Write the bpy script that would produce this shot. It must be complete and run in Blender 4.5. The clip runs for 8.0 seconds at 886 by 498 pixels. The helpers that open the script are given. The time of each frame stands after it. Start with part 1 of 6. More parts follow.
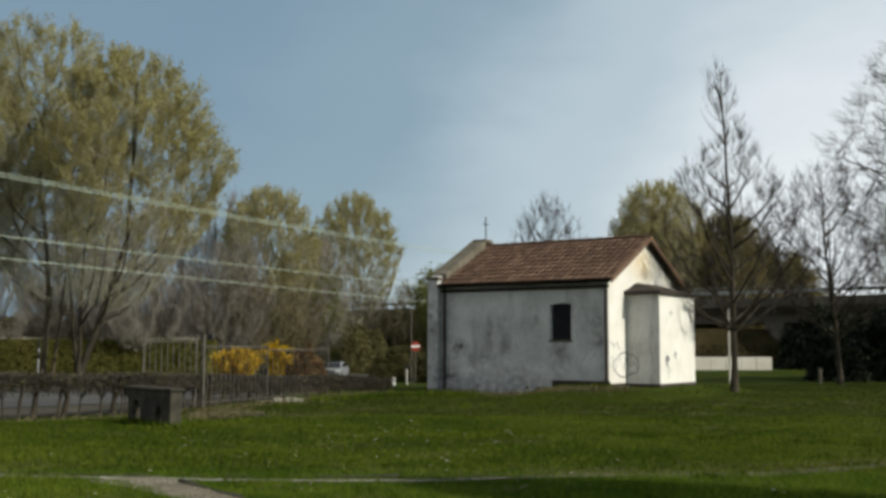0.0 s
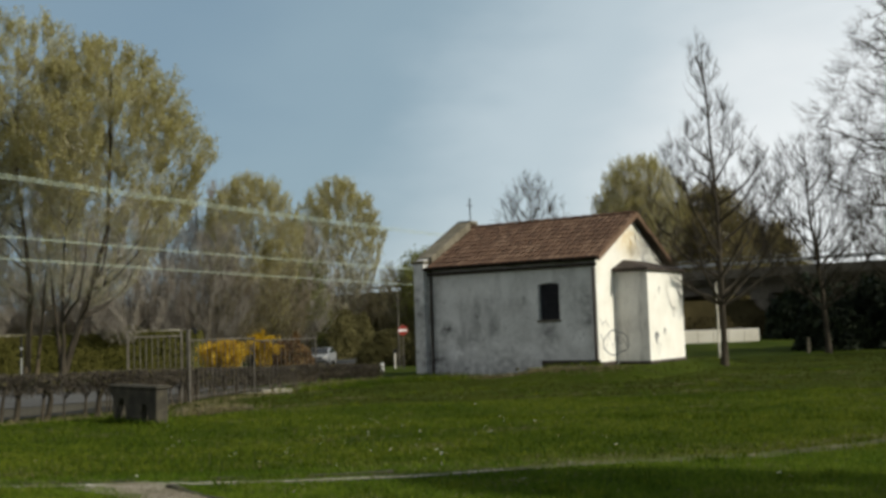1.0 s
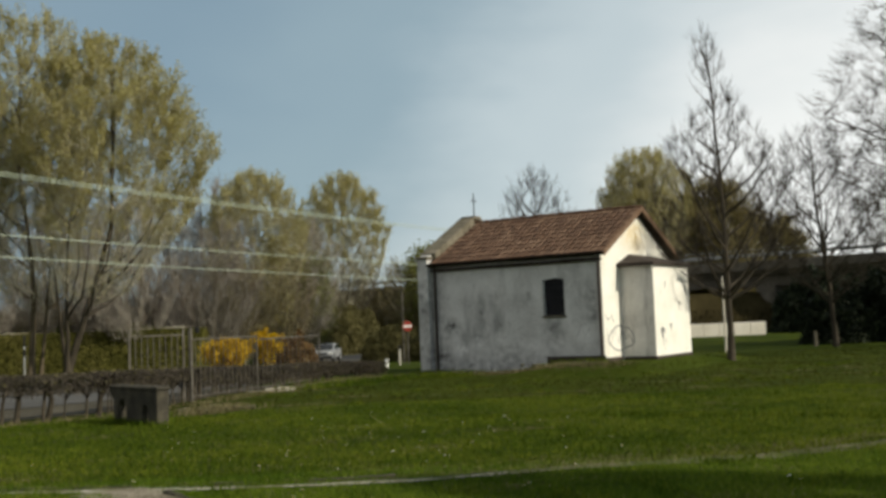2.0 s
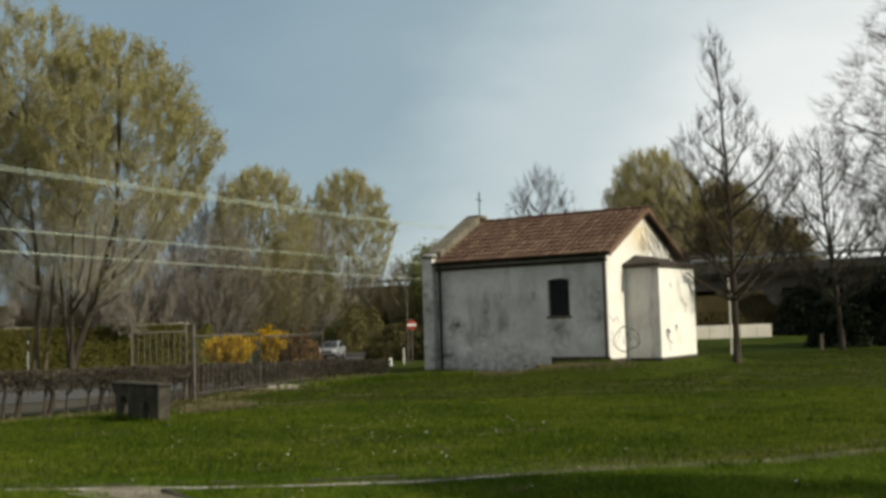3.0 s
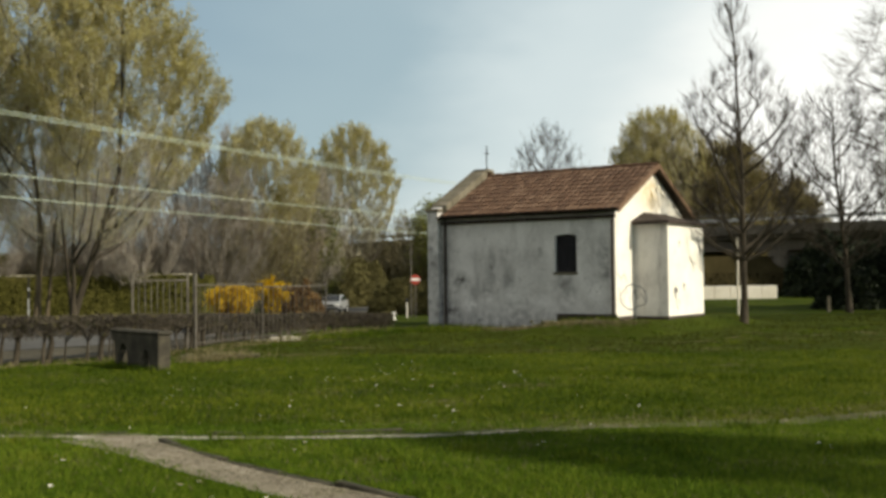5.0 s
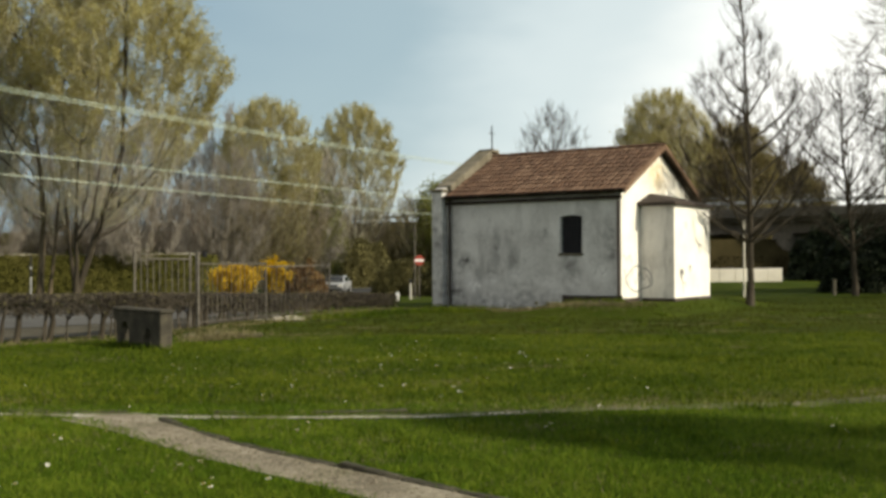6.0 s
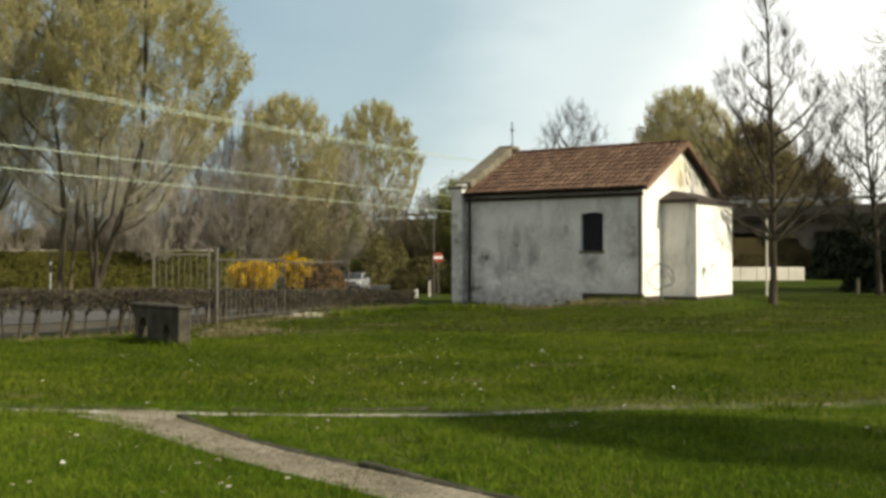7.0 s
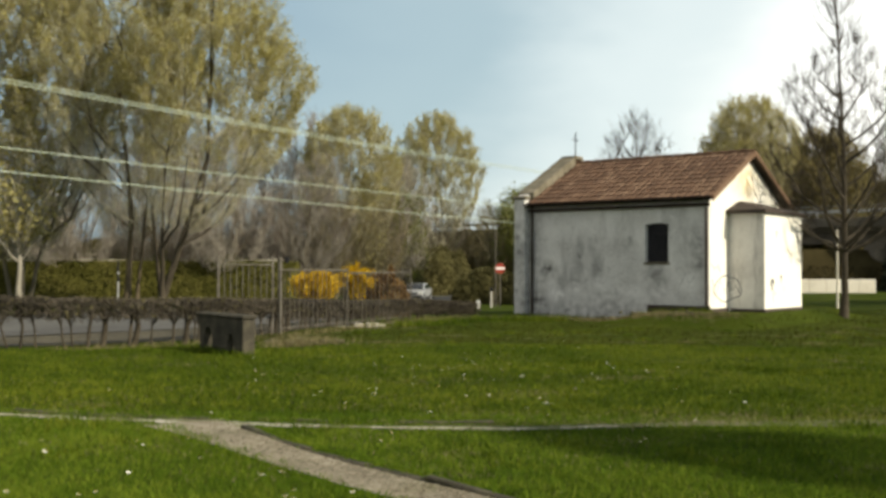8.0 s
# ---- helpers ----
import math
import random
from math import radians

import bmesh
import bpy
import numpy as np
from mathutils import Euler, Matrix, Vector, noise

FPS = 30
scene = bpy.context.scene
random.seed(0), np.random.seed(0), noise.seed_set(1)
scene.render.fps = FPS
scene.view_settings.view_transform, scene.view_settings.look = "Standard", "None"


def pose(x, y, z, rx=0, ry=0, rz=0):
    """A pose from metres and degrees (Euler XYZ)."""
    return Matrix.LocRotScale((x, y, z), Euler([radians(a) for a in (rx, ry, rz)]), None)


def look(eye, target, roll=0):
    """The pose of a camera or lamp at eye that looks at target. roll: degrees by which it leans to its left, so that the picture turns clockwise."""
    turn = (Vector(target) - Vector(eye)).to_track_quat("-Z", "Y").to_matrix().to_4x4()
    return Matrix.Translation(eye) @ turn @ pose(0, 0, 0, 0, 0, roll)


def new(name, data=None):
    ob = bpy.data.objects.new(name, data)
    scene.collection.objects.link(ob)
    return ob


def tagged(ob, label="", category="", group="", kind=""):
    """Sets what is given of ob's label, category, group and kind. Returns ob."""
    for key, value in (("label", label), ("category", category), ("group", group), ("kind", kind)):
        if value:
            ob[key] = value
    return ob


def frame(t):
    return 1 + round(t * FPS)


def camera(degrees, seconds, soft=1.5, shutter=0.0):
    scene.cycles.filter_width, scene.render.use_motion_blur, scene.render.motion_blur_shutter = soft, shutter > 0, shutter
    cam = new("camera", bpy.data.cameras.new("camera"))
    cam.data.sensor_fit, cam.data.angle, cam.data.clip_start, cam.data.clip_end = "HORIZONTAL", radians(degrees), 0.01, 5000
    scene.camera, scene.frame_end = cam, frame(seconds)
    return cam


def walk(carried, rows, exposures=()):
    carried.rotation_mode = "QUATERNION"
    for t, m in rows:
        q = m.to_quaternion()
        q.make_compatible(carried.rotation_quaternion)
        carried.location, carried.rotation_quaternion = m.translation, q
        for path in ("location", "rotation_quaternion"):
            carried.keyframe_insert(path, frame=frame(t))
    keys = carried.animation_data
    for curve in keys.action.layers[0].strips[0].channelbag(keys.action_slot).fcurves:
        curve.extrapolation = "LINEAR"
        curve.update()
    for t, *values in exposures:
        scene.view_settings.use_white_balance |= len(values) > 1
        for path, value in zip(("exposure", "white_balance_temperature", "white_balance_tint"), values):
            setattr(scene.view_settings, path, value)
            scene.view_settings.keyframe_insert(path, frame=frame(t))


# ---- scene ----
cam = camera(45.28, 8.0, soft=3.4)
# seconds, eye x, y, z, yaw, pitch, roll
ROWS = [
    (0.0, 0.070, -1.732, 1.501, -0.339, 5.364, -0.164),
    (0.5, 0.030, -1.567, 1.555, -1.409, 4.807, 0.893),
    (1.0, 0.020, -1.374, 1.619, -1.072, 4.306, 1.893),
    (1.5, 0.045, -1.223, 1.671, -0.833, 4.055, 2.410),
    (3.0, 0.090, -0.987, 1.699, -0.512, 3.952, 1.676),
    (3.5, 0.077, -0.870, 1.680, -0.460, 3.460, 1.415),
    (4.0, 0.057, -0.743, 1.667, -0.429, 2.831, 1.107),
    (4.5, 0.031, -0.623, 1.647, -0.425, 2.237, 0.842),
    (6.0, -0.022, -0.271, 1.586, -0.213, 0.638, 0.277),
    (6.5, -0.046, -0.158, 1.574, -0.018, 0.479, 0.156),
    (7.0, -0.067, -0.053, 1.564, 0.764, 0.517, 0.044),
    (7.5, -0.094, 0.024, 1.562, 2.054, 0.722, -0.035),
    (8.0, -0.113, 0.084, 1.566, 4.058, 1.090, -0.143),
]
walk(cam, [(t, pose(x, y, z, 90 + pitch, roll, yaw)) for t, x, y, z, yaw, pitch, roll in ROWS],
     [(0.0, -0.05, 6350, 7), (1.0, 0.0, 6500, 7), (1.5, 0.06, 6700, 7), (3.5, 0.08, 6850, 7), (4.5, 0.25, 7050, 7), (6.0, 0.45, 7100, 7), (7.0, 0.55, 7150, 7), (7.5, 0.69, 7150, 7), (8.0, 0.60, 7150, 7)])

# ---- world and sun ----
SUN_ELEVATION, SUN_WAY = radians(32), Vector((0.88, -0.45, 0)).normalized()
world = bpy.data.worlds.new("sky")
scene.world = world
world.use_nodes = True
wn, wl = world.node_tree.nodes, world.node_tree.links
wn.clear()
w_out = wn.new("ShaderNodeOutputWorld")
w_bg = wn.new("ShaderNodeBackground")
w_sky = wn.new("ShaderNodeTexSky")
w_sky.sky_type, w_sky.sun_disc = "NISHITA", False
w_sky.sun_elevation, w_sky.sun_rotation = SUN_ELEVATION, math.atan2(SUN_WAY.x, SUN_WAY.y)
w_sky.air_density, w_sky.dust_density = 1.0, 2.0
w_scale = wn.new("ShaderNodeVectorMath")
w_scale.operation = "SCALE"
w_scale.inputs["Scale"].default_value = 0.09
wl.new(w_sky.outputs["Color"], w_scale.inputs[0])
w_co = wn.new("ShaderNodeTexCoord")
w_dot = wn.new("ShaderNodeVectorMath")
w_dot.operation = "DOT_PRODUCT"
w_dot.inputs[1].default_value = Vector((0.75, 0.30, -0.65)).normalized()
wl.new(w_co.outputs["Generated"], w_dot.inputs[0])
w_map = wn.new("ShaderNodeMapping")
w_map.inputs["Scale"].default_value = (1.0, 1.0, 2.4)
wl.new(w_co.outputs["Generated"], w_map.inputs["Vector"])
w_noise = wn.new("ShaderNodeTexNoise")
w_noise.inputs["Scale"].default_value = 2.3
w_noise.inputs["Detail"].default_value = 5.0
w_noise.inputs["Roughness"].default_value = 0.5
wl.new(w_map.outputs["Vector"], w_noise.inputs["Vector"])
w_nm = wn.new("ShaderNodeMath")
w_nm.operation = "MULTIPLY_ADD"
w_nm.inputs[1].default_value, w_nm.inputs[2].default_value = 0.32, -0.16
wl.new(w_noise.outputs["Fac"], w_nm.inputs[0])
w_add = wn.new("ShaderNodeMath")
w_add.operation = "ADD"
wl.new(w_dot.outputs["Value"], w_add.inputs[0])
wl.new(w_nm.outputs["Value"], w_add.inputs[1])
w_ramp = wn.new("ShaderNodeValToRGB")
w_ramp.color_ramp.interpolation = "EASE"
stops = [(-0.7, (0.46, 0.47, 0.47)), (-0.26, (0.24, 0.34, 0.43)), (-0.05, (0.235, 0.34, 0.435)), (0.12, (0.30, 0.41, 0.49)), (0.255, (0.56, 0.65, 0.71)), (0.41, (0.94, 0.96, 0.98))]
ramp = w_ramp.color_ramp
while len(ramp.elements) < len(stops):
    ramp.elements.new(0.5)
for element, (v, c) in zip(ramp.elements, stops):
    element.position, element.color = (v + 1.2) / 2.4, (*c, 1)
w_span = wn.new("ShaderNodeMapRange")
w_span.inputs["From Min"].default_value, w_span.inputs["From Max"].default_value = -1.2, 1.2
wl.new(w_add.outputs["Value"], w_span.inputs["Value"])
wl.new(w_span.outputs["Result"], w_ramp.inputs["Fac"])
w_mix = wn.new("ShaderNodeMix")
w_mix.data_type = "RGBA"
w_mix.inputs["Factor"].default_value = 0.85
wl.new(w_scale.outputs["Vector"], w_mix.inputs["A"])
wl.new(w_ramp.outputs["Color"], w_mix.inputs["B"])
wl.new(w_mix.outputs["Result"], w_bg.inputs["Color"])
w_bg.inputs["Strength"].default_value = 1.0
wl.new(w_bg.outputs["Background"], w_out.inputs["Surface"])

sun = new("sun", bpy.data.lights.new("sun", "SUN"))
sun.data.energy, sun.data.angle, sun.data.color = 4.0, radians(1.2), (1.0, 0.93, 0.80)
sun_dir = Vector((SUN_WAY.x * math.cos(SUN_ELEVATION), SUN_WAY.y * math.cos(SUN_ELEVATION), math.sin(SUN_ELEVATION)))
sun.matrix_world = look(sun_dir * 50, (0, 0, 0))


# ---- materials ----
def material(name, colours, scales=(2.0, 25.0), rough=0.85, bump=0.15, metal=0.0, island=0.0, per_object=0.0,
             dirt=None, stretch=(1, 1, 1), through_light=0.0, coat=0.0, gloss=0.25, spots=()):
    """Two-scale mottled surface. colours: dark, mid, light. dirt: (colour, scale, low, high, stretch)."""
    m = bpy.data.materials.new(name)
    m.use_nodes = True
    n, l = m.node_tree.nodes, m.node_tree.links
    bsdf = n["Principled BSDF"]
    bsdf.inputs["Roughness"].default_value = rough
    bsdf.inputs["Metallic"].default_value = metal
    bsdf.inputs["Specular IOR Level"].default_value = gloss + coat
    co = n.new("ShaderNodeTexCoord")
    mp = n.new("ShaderNodeMapping")
    mp.inputs["Scale"].default_value = stretch
    l.new(co.outputs["Object"], mp.inputs["Vector"])
    a, b = n.new("ShaderNodeTexNoise"), n.new("ShaderNodeTexNoise")
    for node, s, d in ((a, scales[0], 4.0), (b, scales[1], 3.0)):
        node.inputs["Scale"].default_value, node.inputs["Detail"].default_value = s, d
        l.new(mp.outputs["Vector"], node.inputs["Vector"])
    mixed = n.new("ShaderNodeMath")
    mixed.operation = "MULTIPLY_ADD"
    mixed.inputs[1].default_value = 0.6
    half = n.new("ShaderNodeMath")
    half.operation = "MULTIPLY"
    half.inputs[1].default_value = 0.4
    l.new(b.outputs["Fac"], half.inputs[0])
    l.new(a.outputs["Fac"], mixed.inputs[0])
    l.new(half.outputs["Value"], mixed.inputs[2])
    value = mixed.outputs["Value"]
    for amount, source, socket in ((island, "ShaderNodeNewGeometry", "Random Per Island"), (per_object, "ShaderNodeObjectInfo", "Random")):
        if amount:
            g = n.new(source)
            k = n.new("ShaderNodeMath")
            k.operation = "MULTIPLY_ADD"
            k.inputs[1].default_value, k.inputs[2].default_value = amount, -amount / 2
            l.new(g.outputs[socket], k.inputs[0])
            s = n.new("ShaderNodeMath")
            s.operation = "ADD"
            l.new(value, s.inputs[0])
            l.new(k.outputs["Value"], s.inputs[1])
            value = s.outputs["Value"]
    r = n.new("ShaderNodeValToRGB")
    e = r.color_ramp.elements
    e[0].position, e[1].position = 0.33, 0.67
    e[0].color, e[1].color = (*colours[0], 1), (*colours[2], 1)
    e.new(0.5).color = (*colours[1], 1)
    l.new(value, r.inputs["Fac"])
    colour = r.outputs["Color"]
    for spot in dirt or ():
        tint, s, low, high, st = spot
        dm = n.new("ShaderNodeMapping")
        dm.inputs["Scale"].default_value = st
        l.new(co.outputs["Object"], dm.inputs["Vector"])
        dn = n.new("ShaderNodeTexNoise")
        dn.inputs["Scale"].default_value, dn.inputs["Detail"].default_value = s, 6.0
        dn.inputs["Roughness"].default_value = 0.65
        l.new(dm.outputs["Vector"], dn.inputs["Vector"])
        dr = n.new("ShaderNodeMapRange")
        dr.inputs["From Min"].default_value, dr.inputs["From Max"].default_value = low, high
        l.new(dn.outputs["Fac"], dr.inputs["Value"])
        mx = n.new("ShaderNodeMix")
        mx.data_type = "RGBA"
        l.new(dr.outputs["Result"], mx.inputs["Factor"])
        l.new(colour, mx.inputs["A"])
        mx.inputs["B"].default_value = (*tint, 1)
        colour = mx.outputs["Result"]
    for tint, centre, radii, amount in spots:
        sm = n.new("ShaderNodeMapping")
        sm.inputs["Location"].default_value = [-c / r for c, r in zip(centre, radii)]
        sm.inputs["Scale"].default_value = [1 / r for r in radii]
        l.new(co.outputs["Object"], sm.inputs["Vector"])
        sg = n.new("ShaderNodeTexGradient")
        sg.gradient_type = "SPHERICAL"
        l.new(sm.outputs["Vector"], sg.inputs["Vector"])
        sn = n.new("ShaderNodeTexNoise")
        sn.inputs["Scale"].default_value, sn.inputs["Detail"].default_value = 4.5, 6.0
        l.new(co.outputs["Object"], sn.inputs["Vector"])
        sr = n.new("ShaderNodeMapRange")
        sr.inputs["From Min"].default_value, sr.inputs["From Max"].default_value, sr.inputs["To Max"].default_value = 0.28, 0.78, amount * 1.9
        l.new(sn.outputs["Fac"], sr.inputs["Value"])
        sf = n.new("ShaderNodeMath")
        sf.operation, sf.use_clamp = "MULTIPLY", True
        l.new(sg.outputs["Fac"], sf.inputs[0])
        l.new(sr.outputs["Result"], sf.inputs[1])
        mx = n.new("ShaderNodeMix")
        mx.data_type = "RGBA"
        l.new(sf.outputs["Value"], mx.inputs["Factor"])
        l.new(colour, mx.inputs["A"])
        mx.inputs["B"].default_value = (*tint, 1)
        colour = mx.outputs["Result"]
    l.new(colour, bsdf.inputs["Base Color"])
    if bump:
        bp = n.new("ShaderNodeBump")
        bp.inputs["Strength"].default_value, bp.inputs["Distance"].default_value = bump, 0.03
        l.new(b.outputs["Fac"], bp.inputs["Height"])
        l.new(bp.outputs["Normal"], bsdf.inputs["Normal"])
    if through_light:
        tr = n.new("ShaderNodeBsdfTranslucent")
        l.new(colour, tr.inputs["Color"])
        ms = n.new("ShaderNodeMixShader")
        ms.inputs["Fac"].default_value = through_light
        l.new(bsdf.outputs["BSDF"], ms.inputs[1])
        l.new(tr.outputs["BSDF"], ms.inputs[2])
        l.new(ms.outputs["Shader"], n["Material Output"].inputs["Surface"])
    return m


M_LAWN = material("lawn_soil_grass", ((0.021, 0.032, 0.003), (0.036, 0.051, 0.005), (0.063, 0.074, 0.010)), (0.35, 9.0), 1.0, 0.5, gloss=0.03,
                  dirt=[((0.075, 0.062, 0.024), 0.9, 0.60, 0.80, (1, 1, 1)), ((0.016, 0.034, 0.005), 0.45, 0.52, 0.75, (1, 1, 1))])
M_BLADE = material("grass_blade", ((0.030, 0.056, 0.004), (0.070, 0.107, 0.007), (0.150, 0.170, 0.018)), (0.28, 1.6), 0.75, 0, island=0.34, through_light=0.3, gloss=0.08)
M_BLADE_LUSH = material("lush_grass_blade", ((0.038, 0.076, 0.005), (0.080, 0.136, 0.009), (0.160, 0.202, 0.021)), (0.40, 2.4), 0.75, 0, island=0.34, through_light=0.3, gloss=0.08)
M_BLADE_WORN = material("worn_olive_grass", ((0.024, 0.031, 0.0035), (0.044, 0.053, 0.006), (0.080, 0.083, 0.0145)), (0.30, 2.2), 0.75, 0, island=0.45, through_light=0.3, gloss=0.08)
M_BANK = material("rough_bank_grass", ((0.038, 0.039, 0.009), (0.066, 0.064, 0.016), (0.106, 0.096, 0.032)), (0.35, 5.0), 1.0, 0.6, gloss=0.03)
# Olive slope grass, darkened in colour to hold the bridge's shade.
M_SLOPE = material("bridge_shade_grass", ((0.022, 0.018, 0.008), (0.038, 0.031, 0.014), (0.062, 0.051, 0.024)), (0.35, 5.0), 1.0, 0.6, gloss=0.03)
M_GRAVEL = material("pale_gravel", ((0.095, 0.080, 0.054), (0.185, 0.160, 0.116), (0.33, 0.295, 0.225)), (1.1, 16.0), 0.95, 0.6,
                    dirt=[((0.09, 0.085, 0.035), 1.6, 0.52, 0.72, (1, 1, 1))])
M_PEBBLE = material("loose_pebbles", ((0.085, 0.070, 0.048), (0.155, 0.130, 0.095), (0.26, 0.228, 0.175)), (3.0, 30.0), 0.9, 0, island=0.5)
M_MUD = material("dark_trodden_earth", ((0.034, 0.029, 0.018), (0.060, 0.052, 0.035), (0.105, 0.092, 0.064)), (1.2, 24.0), 0.95, 0.6)
M_TRAIL = material("trodden_earth", ((0.06, 0.052, 0.030), (0.12, 0.104, 0.068), (0.23, 0.205, 0.15)), (1.6, 30.0), 0.95, 0.6,
                   dirt=[((0.05, 0.058, 0.015), 0.9, 0.46, 0.60, (1, 1, 1))])
M_ASPHALT = material("asphalt", ((0.050, 0.048, 0.045), (0.075, 0.072, 0.068), (0.112, 0.108, 0.101)), (0.4, 30.0), 0.9, 0.3)
M_KERB = material("worn_stone_edging", ((0.026, 0.023, 0.014), (0.046, 0.041, 0.026), (0.085, 0.075, 0.050)), (4.0, 30.0), 0.95, 0.5)
M_CHALK = material("pale_worn_gravel", ((0.20, 0.18, 0.14), (0.38, 0.35, 0.29), (0.56, 0.53, 0.46)), (1.4, 20.0), 0.95, 0.5,
                   dirt=[((0.10, 0.10, 0.04), 1.6, 0.47, 0.60, (1, 1, 1))])
M_STONE = material("weathered_concrete", ((0.026, 0.024, 0.018), (0.050, 0.045, 0.034), (0.105, 0.092, 0.064)), (3.0, 30.0), 0.95, 0.5)
# Stains and scuffs, plus broad patches: darker foot and edges, paler top.
DARK_MARK, PALE_MARK = (0.11, 0.105, 0.10), (0.78, 0.77, 0.75)
WALL_MARKS = [(DARK_MARK, (u, 0, z), (ru, 1.2, rz), k) for u, z, ru, rz, k in (
    (0.75, 1.55, 0.45, 0.42, 1.0), (0.3, 0.5, 0.6, 0.8, 0.8), (5.6, 2.4, 0.5, 1.2, 0.35), (1.95, 2.0, 0.2, 0.9, 0.7), (4.65, 1.45, 0.6, 0.45, 0.6),
    (6.05, 1.9, 0.35, 1.6, 0.6), (2.6, 0.2, 2.6, 0.45, 0.28), (1.2, 3.2, 1.6, 0.35, 0.25), (3.0, 0.5, 3.8, 1.3, 0.36), (0.1, 2.0, 0.5, 2.6, 0.45), (-0.3, 2.0, 0.4, 3.0, 0.4), (4.66, 1.2, 0.5, 0.9, 0.35))]
WALL_MARKS += [(PALE_MARK, (u, 0, z), (ru, 1.2, rz), k) for u, z, ru, rz, k in (
    (5.75, 1.15, 0.5, 0.42, 1.0), (1.1, 0.75, 0.55, 0.36, 1.0), (1.75, 0.95, 0.4, 0.26, 0.9), (3.9, 0.85, 0.5, 0.28, 0.9), (2.6, 1.1, 0.45, 0.3, 0.8), (0.9, 1.05, 0.26, 0.4, 0.8), (2.2, 3.1, 2.2, 0.8, 0.5), (5.2, 3.2, 1.2, 0.5, 0.4))]
# Stains are dirt; the grey of the shaded walls sits in the base colour.
M_PLASTER = material("stained_shade_grey_plaster", ((0.46, 0.45, 0.435), (0.63, 0.62, 0.60), (0.76, 0.75, 0.73)), (0.7, 14.0), 0.92, 0.25, spots=WALL_MARKS,
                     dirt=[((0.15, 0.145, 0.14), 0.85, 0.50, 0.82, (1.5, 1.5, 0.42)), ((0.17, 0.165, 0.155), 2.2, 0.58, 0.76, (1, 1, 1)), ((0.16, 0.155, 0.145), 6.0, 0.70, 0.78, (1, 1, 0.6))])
# Greyer copy of the annexe plaster: the side's shade is in the colour.
M_SIDE = material("side_shade_plaster", ((0.50, 0.485, 0.46), (0.63, 0.61, 0.58), (0.72, 0.70, 0.67)), (0.9, 14.0), 0.92, 0.25, spots=[((0.20, 0.19, 0.18), (7.4, 1.36, 1.5), (0.3, 1, 2.2), 0.3), ((0.24, 0.23, 0.22), (6.95, 1.36, 1.5), (0.3, 1, 0.6), 0.35)],
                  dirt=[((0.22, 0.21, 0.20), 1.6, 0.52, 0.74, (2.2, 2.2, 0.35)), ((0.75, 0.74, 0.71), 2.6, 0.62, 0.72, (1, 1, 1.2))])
# Cream plaster, made lighter to carry the brightness of the sunlit faces.
M_CREAM = material("sun_toned_cream_plaster", ((0.69, 0.655, 0.58), (0.79, 0.765, 0.695), (0.85, 0.83, 0.775)), (1.2, 16.0), 0.9, 0.2, spots=[((0.66, 0.50, 0.24), (6.36, 2.7, 4.35), (0.5, 1.3, 0.75), 0.8), ((0.40, 0.34, 0.24), (6.36, 2.9, 4.0), (0.5, 0.9, 0.35), 0.7)],
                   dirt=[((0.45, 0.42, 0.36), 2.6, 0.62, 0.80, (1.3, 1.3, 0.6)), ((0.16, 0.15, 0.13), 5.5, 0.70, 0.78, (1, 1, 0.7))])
M_TILE = material("brown_clay_tile", ((0.080, 0.043, 0.027), (0.119, 0.066, 0.041), (0.165, 0.102, 0.067)), (1.0, 12.0), 0.9, 0.4, per_object=0.42,
                  dirt=[((0.13, 0.10, 0.065), 7.0, 0.56, 0.72, (1, 1, 1)), ((0.045, 0.032, 0.022), 5.0, 0.60, 0.76, (1, 1, 1))])
M_TILE_FAR = material("brown_clay_tile_field", ((0.080, 0.046, 0.028), (0.118, 0.069, 0.042), (0.162, 0.101, 0.066)), (1.0, 12.0), 0.85, 0.3, island=0.4)
M_COPING = material("lichened_coping", ((0.10, 0.086, 0.06), (0.155, 0.136, 0.10), (0.23, 0.205, 0.155)), (2.0, 20.0), 0.92, 0.3)
M_EAVE = material("dark_timber_eave", ((0.025, 0.018, 0.014), (0.045, 0.034, 0.028), (0.075, 0.058, 0.048)), (3.0, 30.0), 0.8, 0.2)
M_DARK = material("dark_iron", ((0.012, 0.012, 0.014), (0.022, 0.022, 0.025), (0.04, 0.04, 0.042)), (4.0, 40.0), 0.6, 0.1, metal=0.3)
M_WINDOW_DARK = material("dark_window_panel", ((0.006, 0.006, 0.009), (0.011, 0.011, 0.015), (0.02, 0.02, 0.026)), (3.0, 30.0), 0.55, 0.1)
M_RUST = material("weathered_grey_steel", ((0.06, 0.053, 0.043), (0.115, 0.103, 0.086), (0.20, 0.185, 0.16)), (5.0, 40.0), 0.65, 0.1, metal=0.2)
M_BARK_DARK = material("dark_bark", ((0.022, 0.018, 0.012), (0.044, 0.036, 0.025), (0.084, 0.069, 0.050)), (3.0, 25.0), 0.95, 0.5, stretch=(1, 1, 0.3))
M_BARK = material("grey_brown_bark", ((0.05, 0.038, 0.024), (0.10, 0.078, 0.050), (0.18, 0.145, 0.10)), (3.0, 25.0), 0.95, 0.5, stretch=(1, 1, 0.3))
M_BARK_MID = material("grey_olive_bark", ((0.085, 0.072, 0.050), (0.155, 0.135, 0.10), (0.25, 0.22, 0.17)), (3.0, 25.0), 0.95, 0.5, stretch=(1, 1, 0.3))
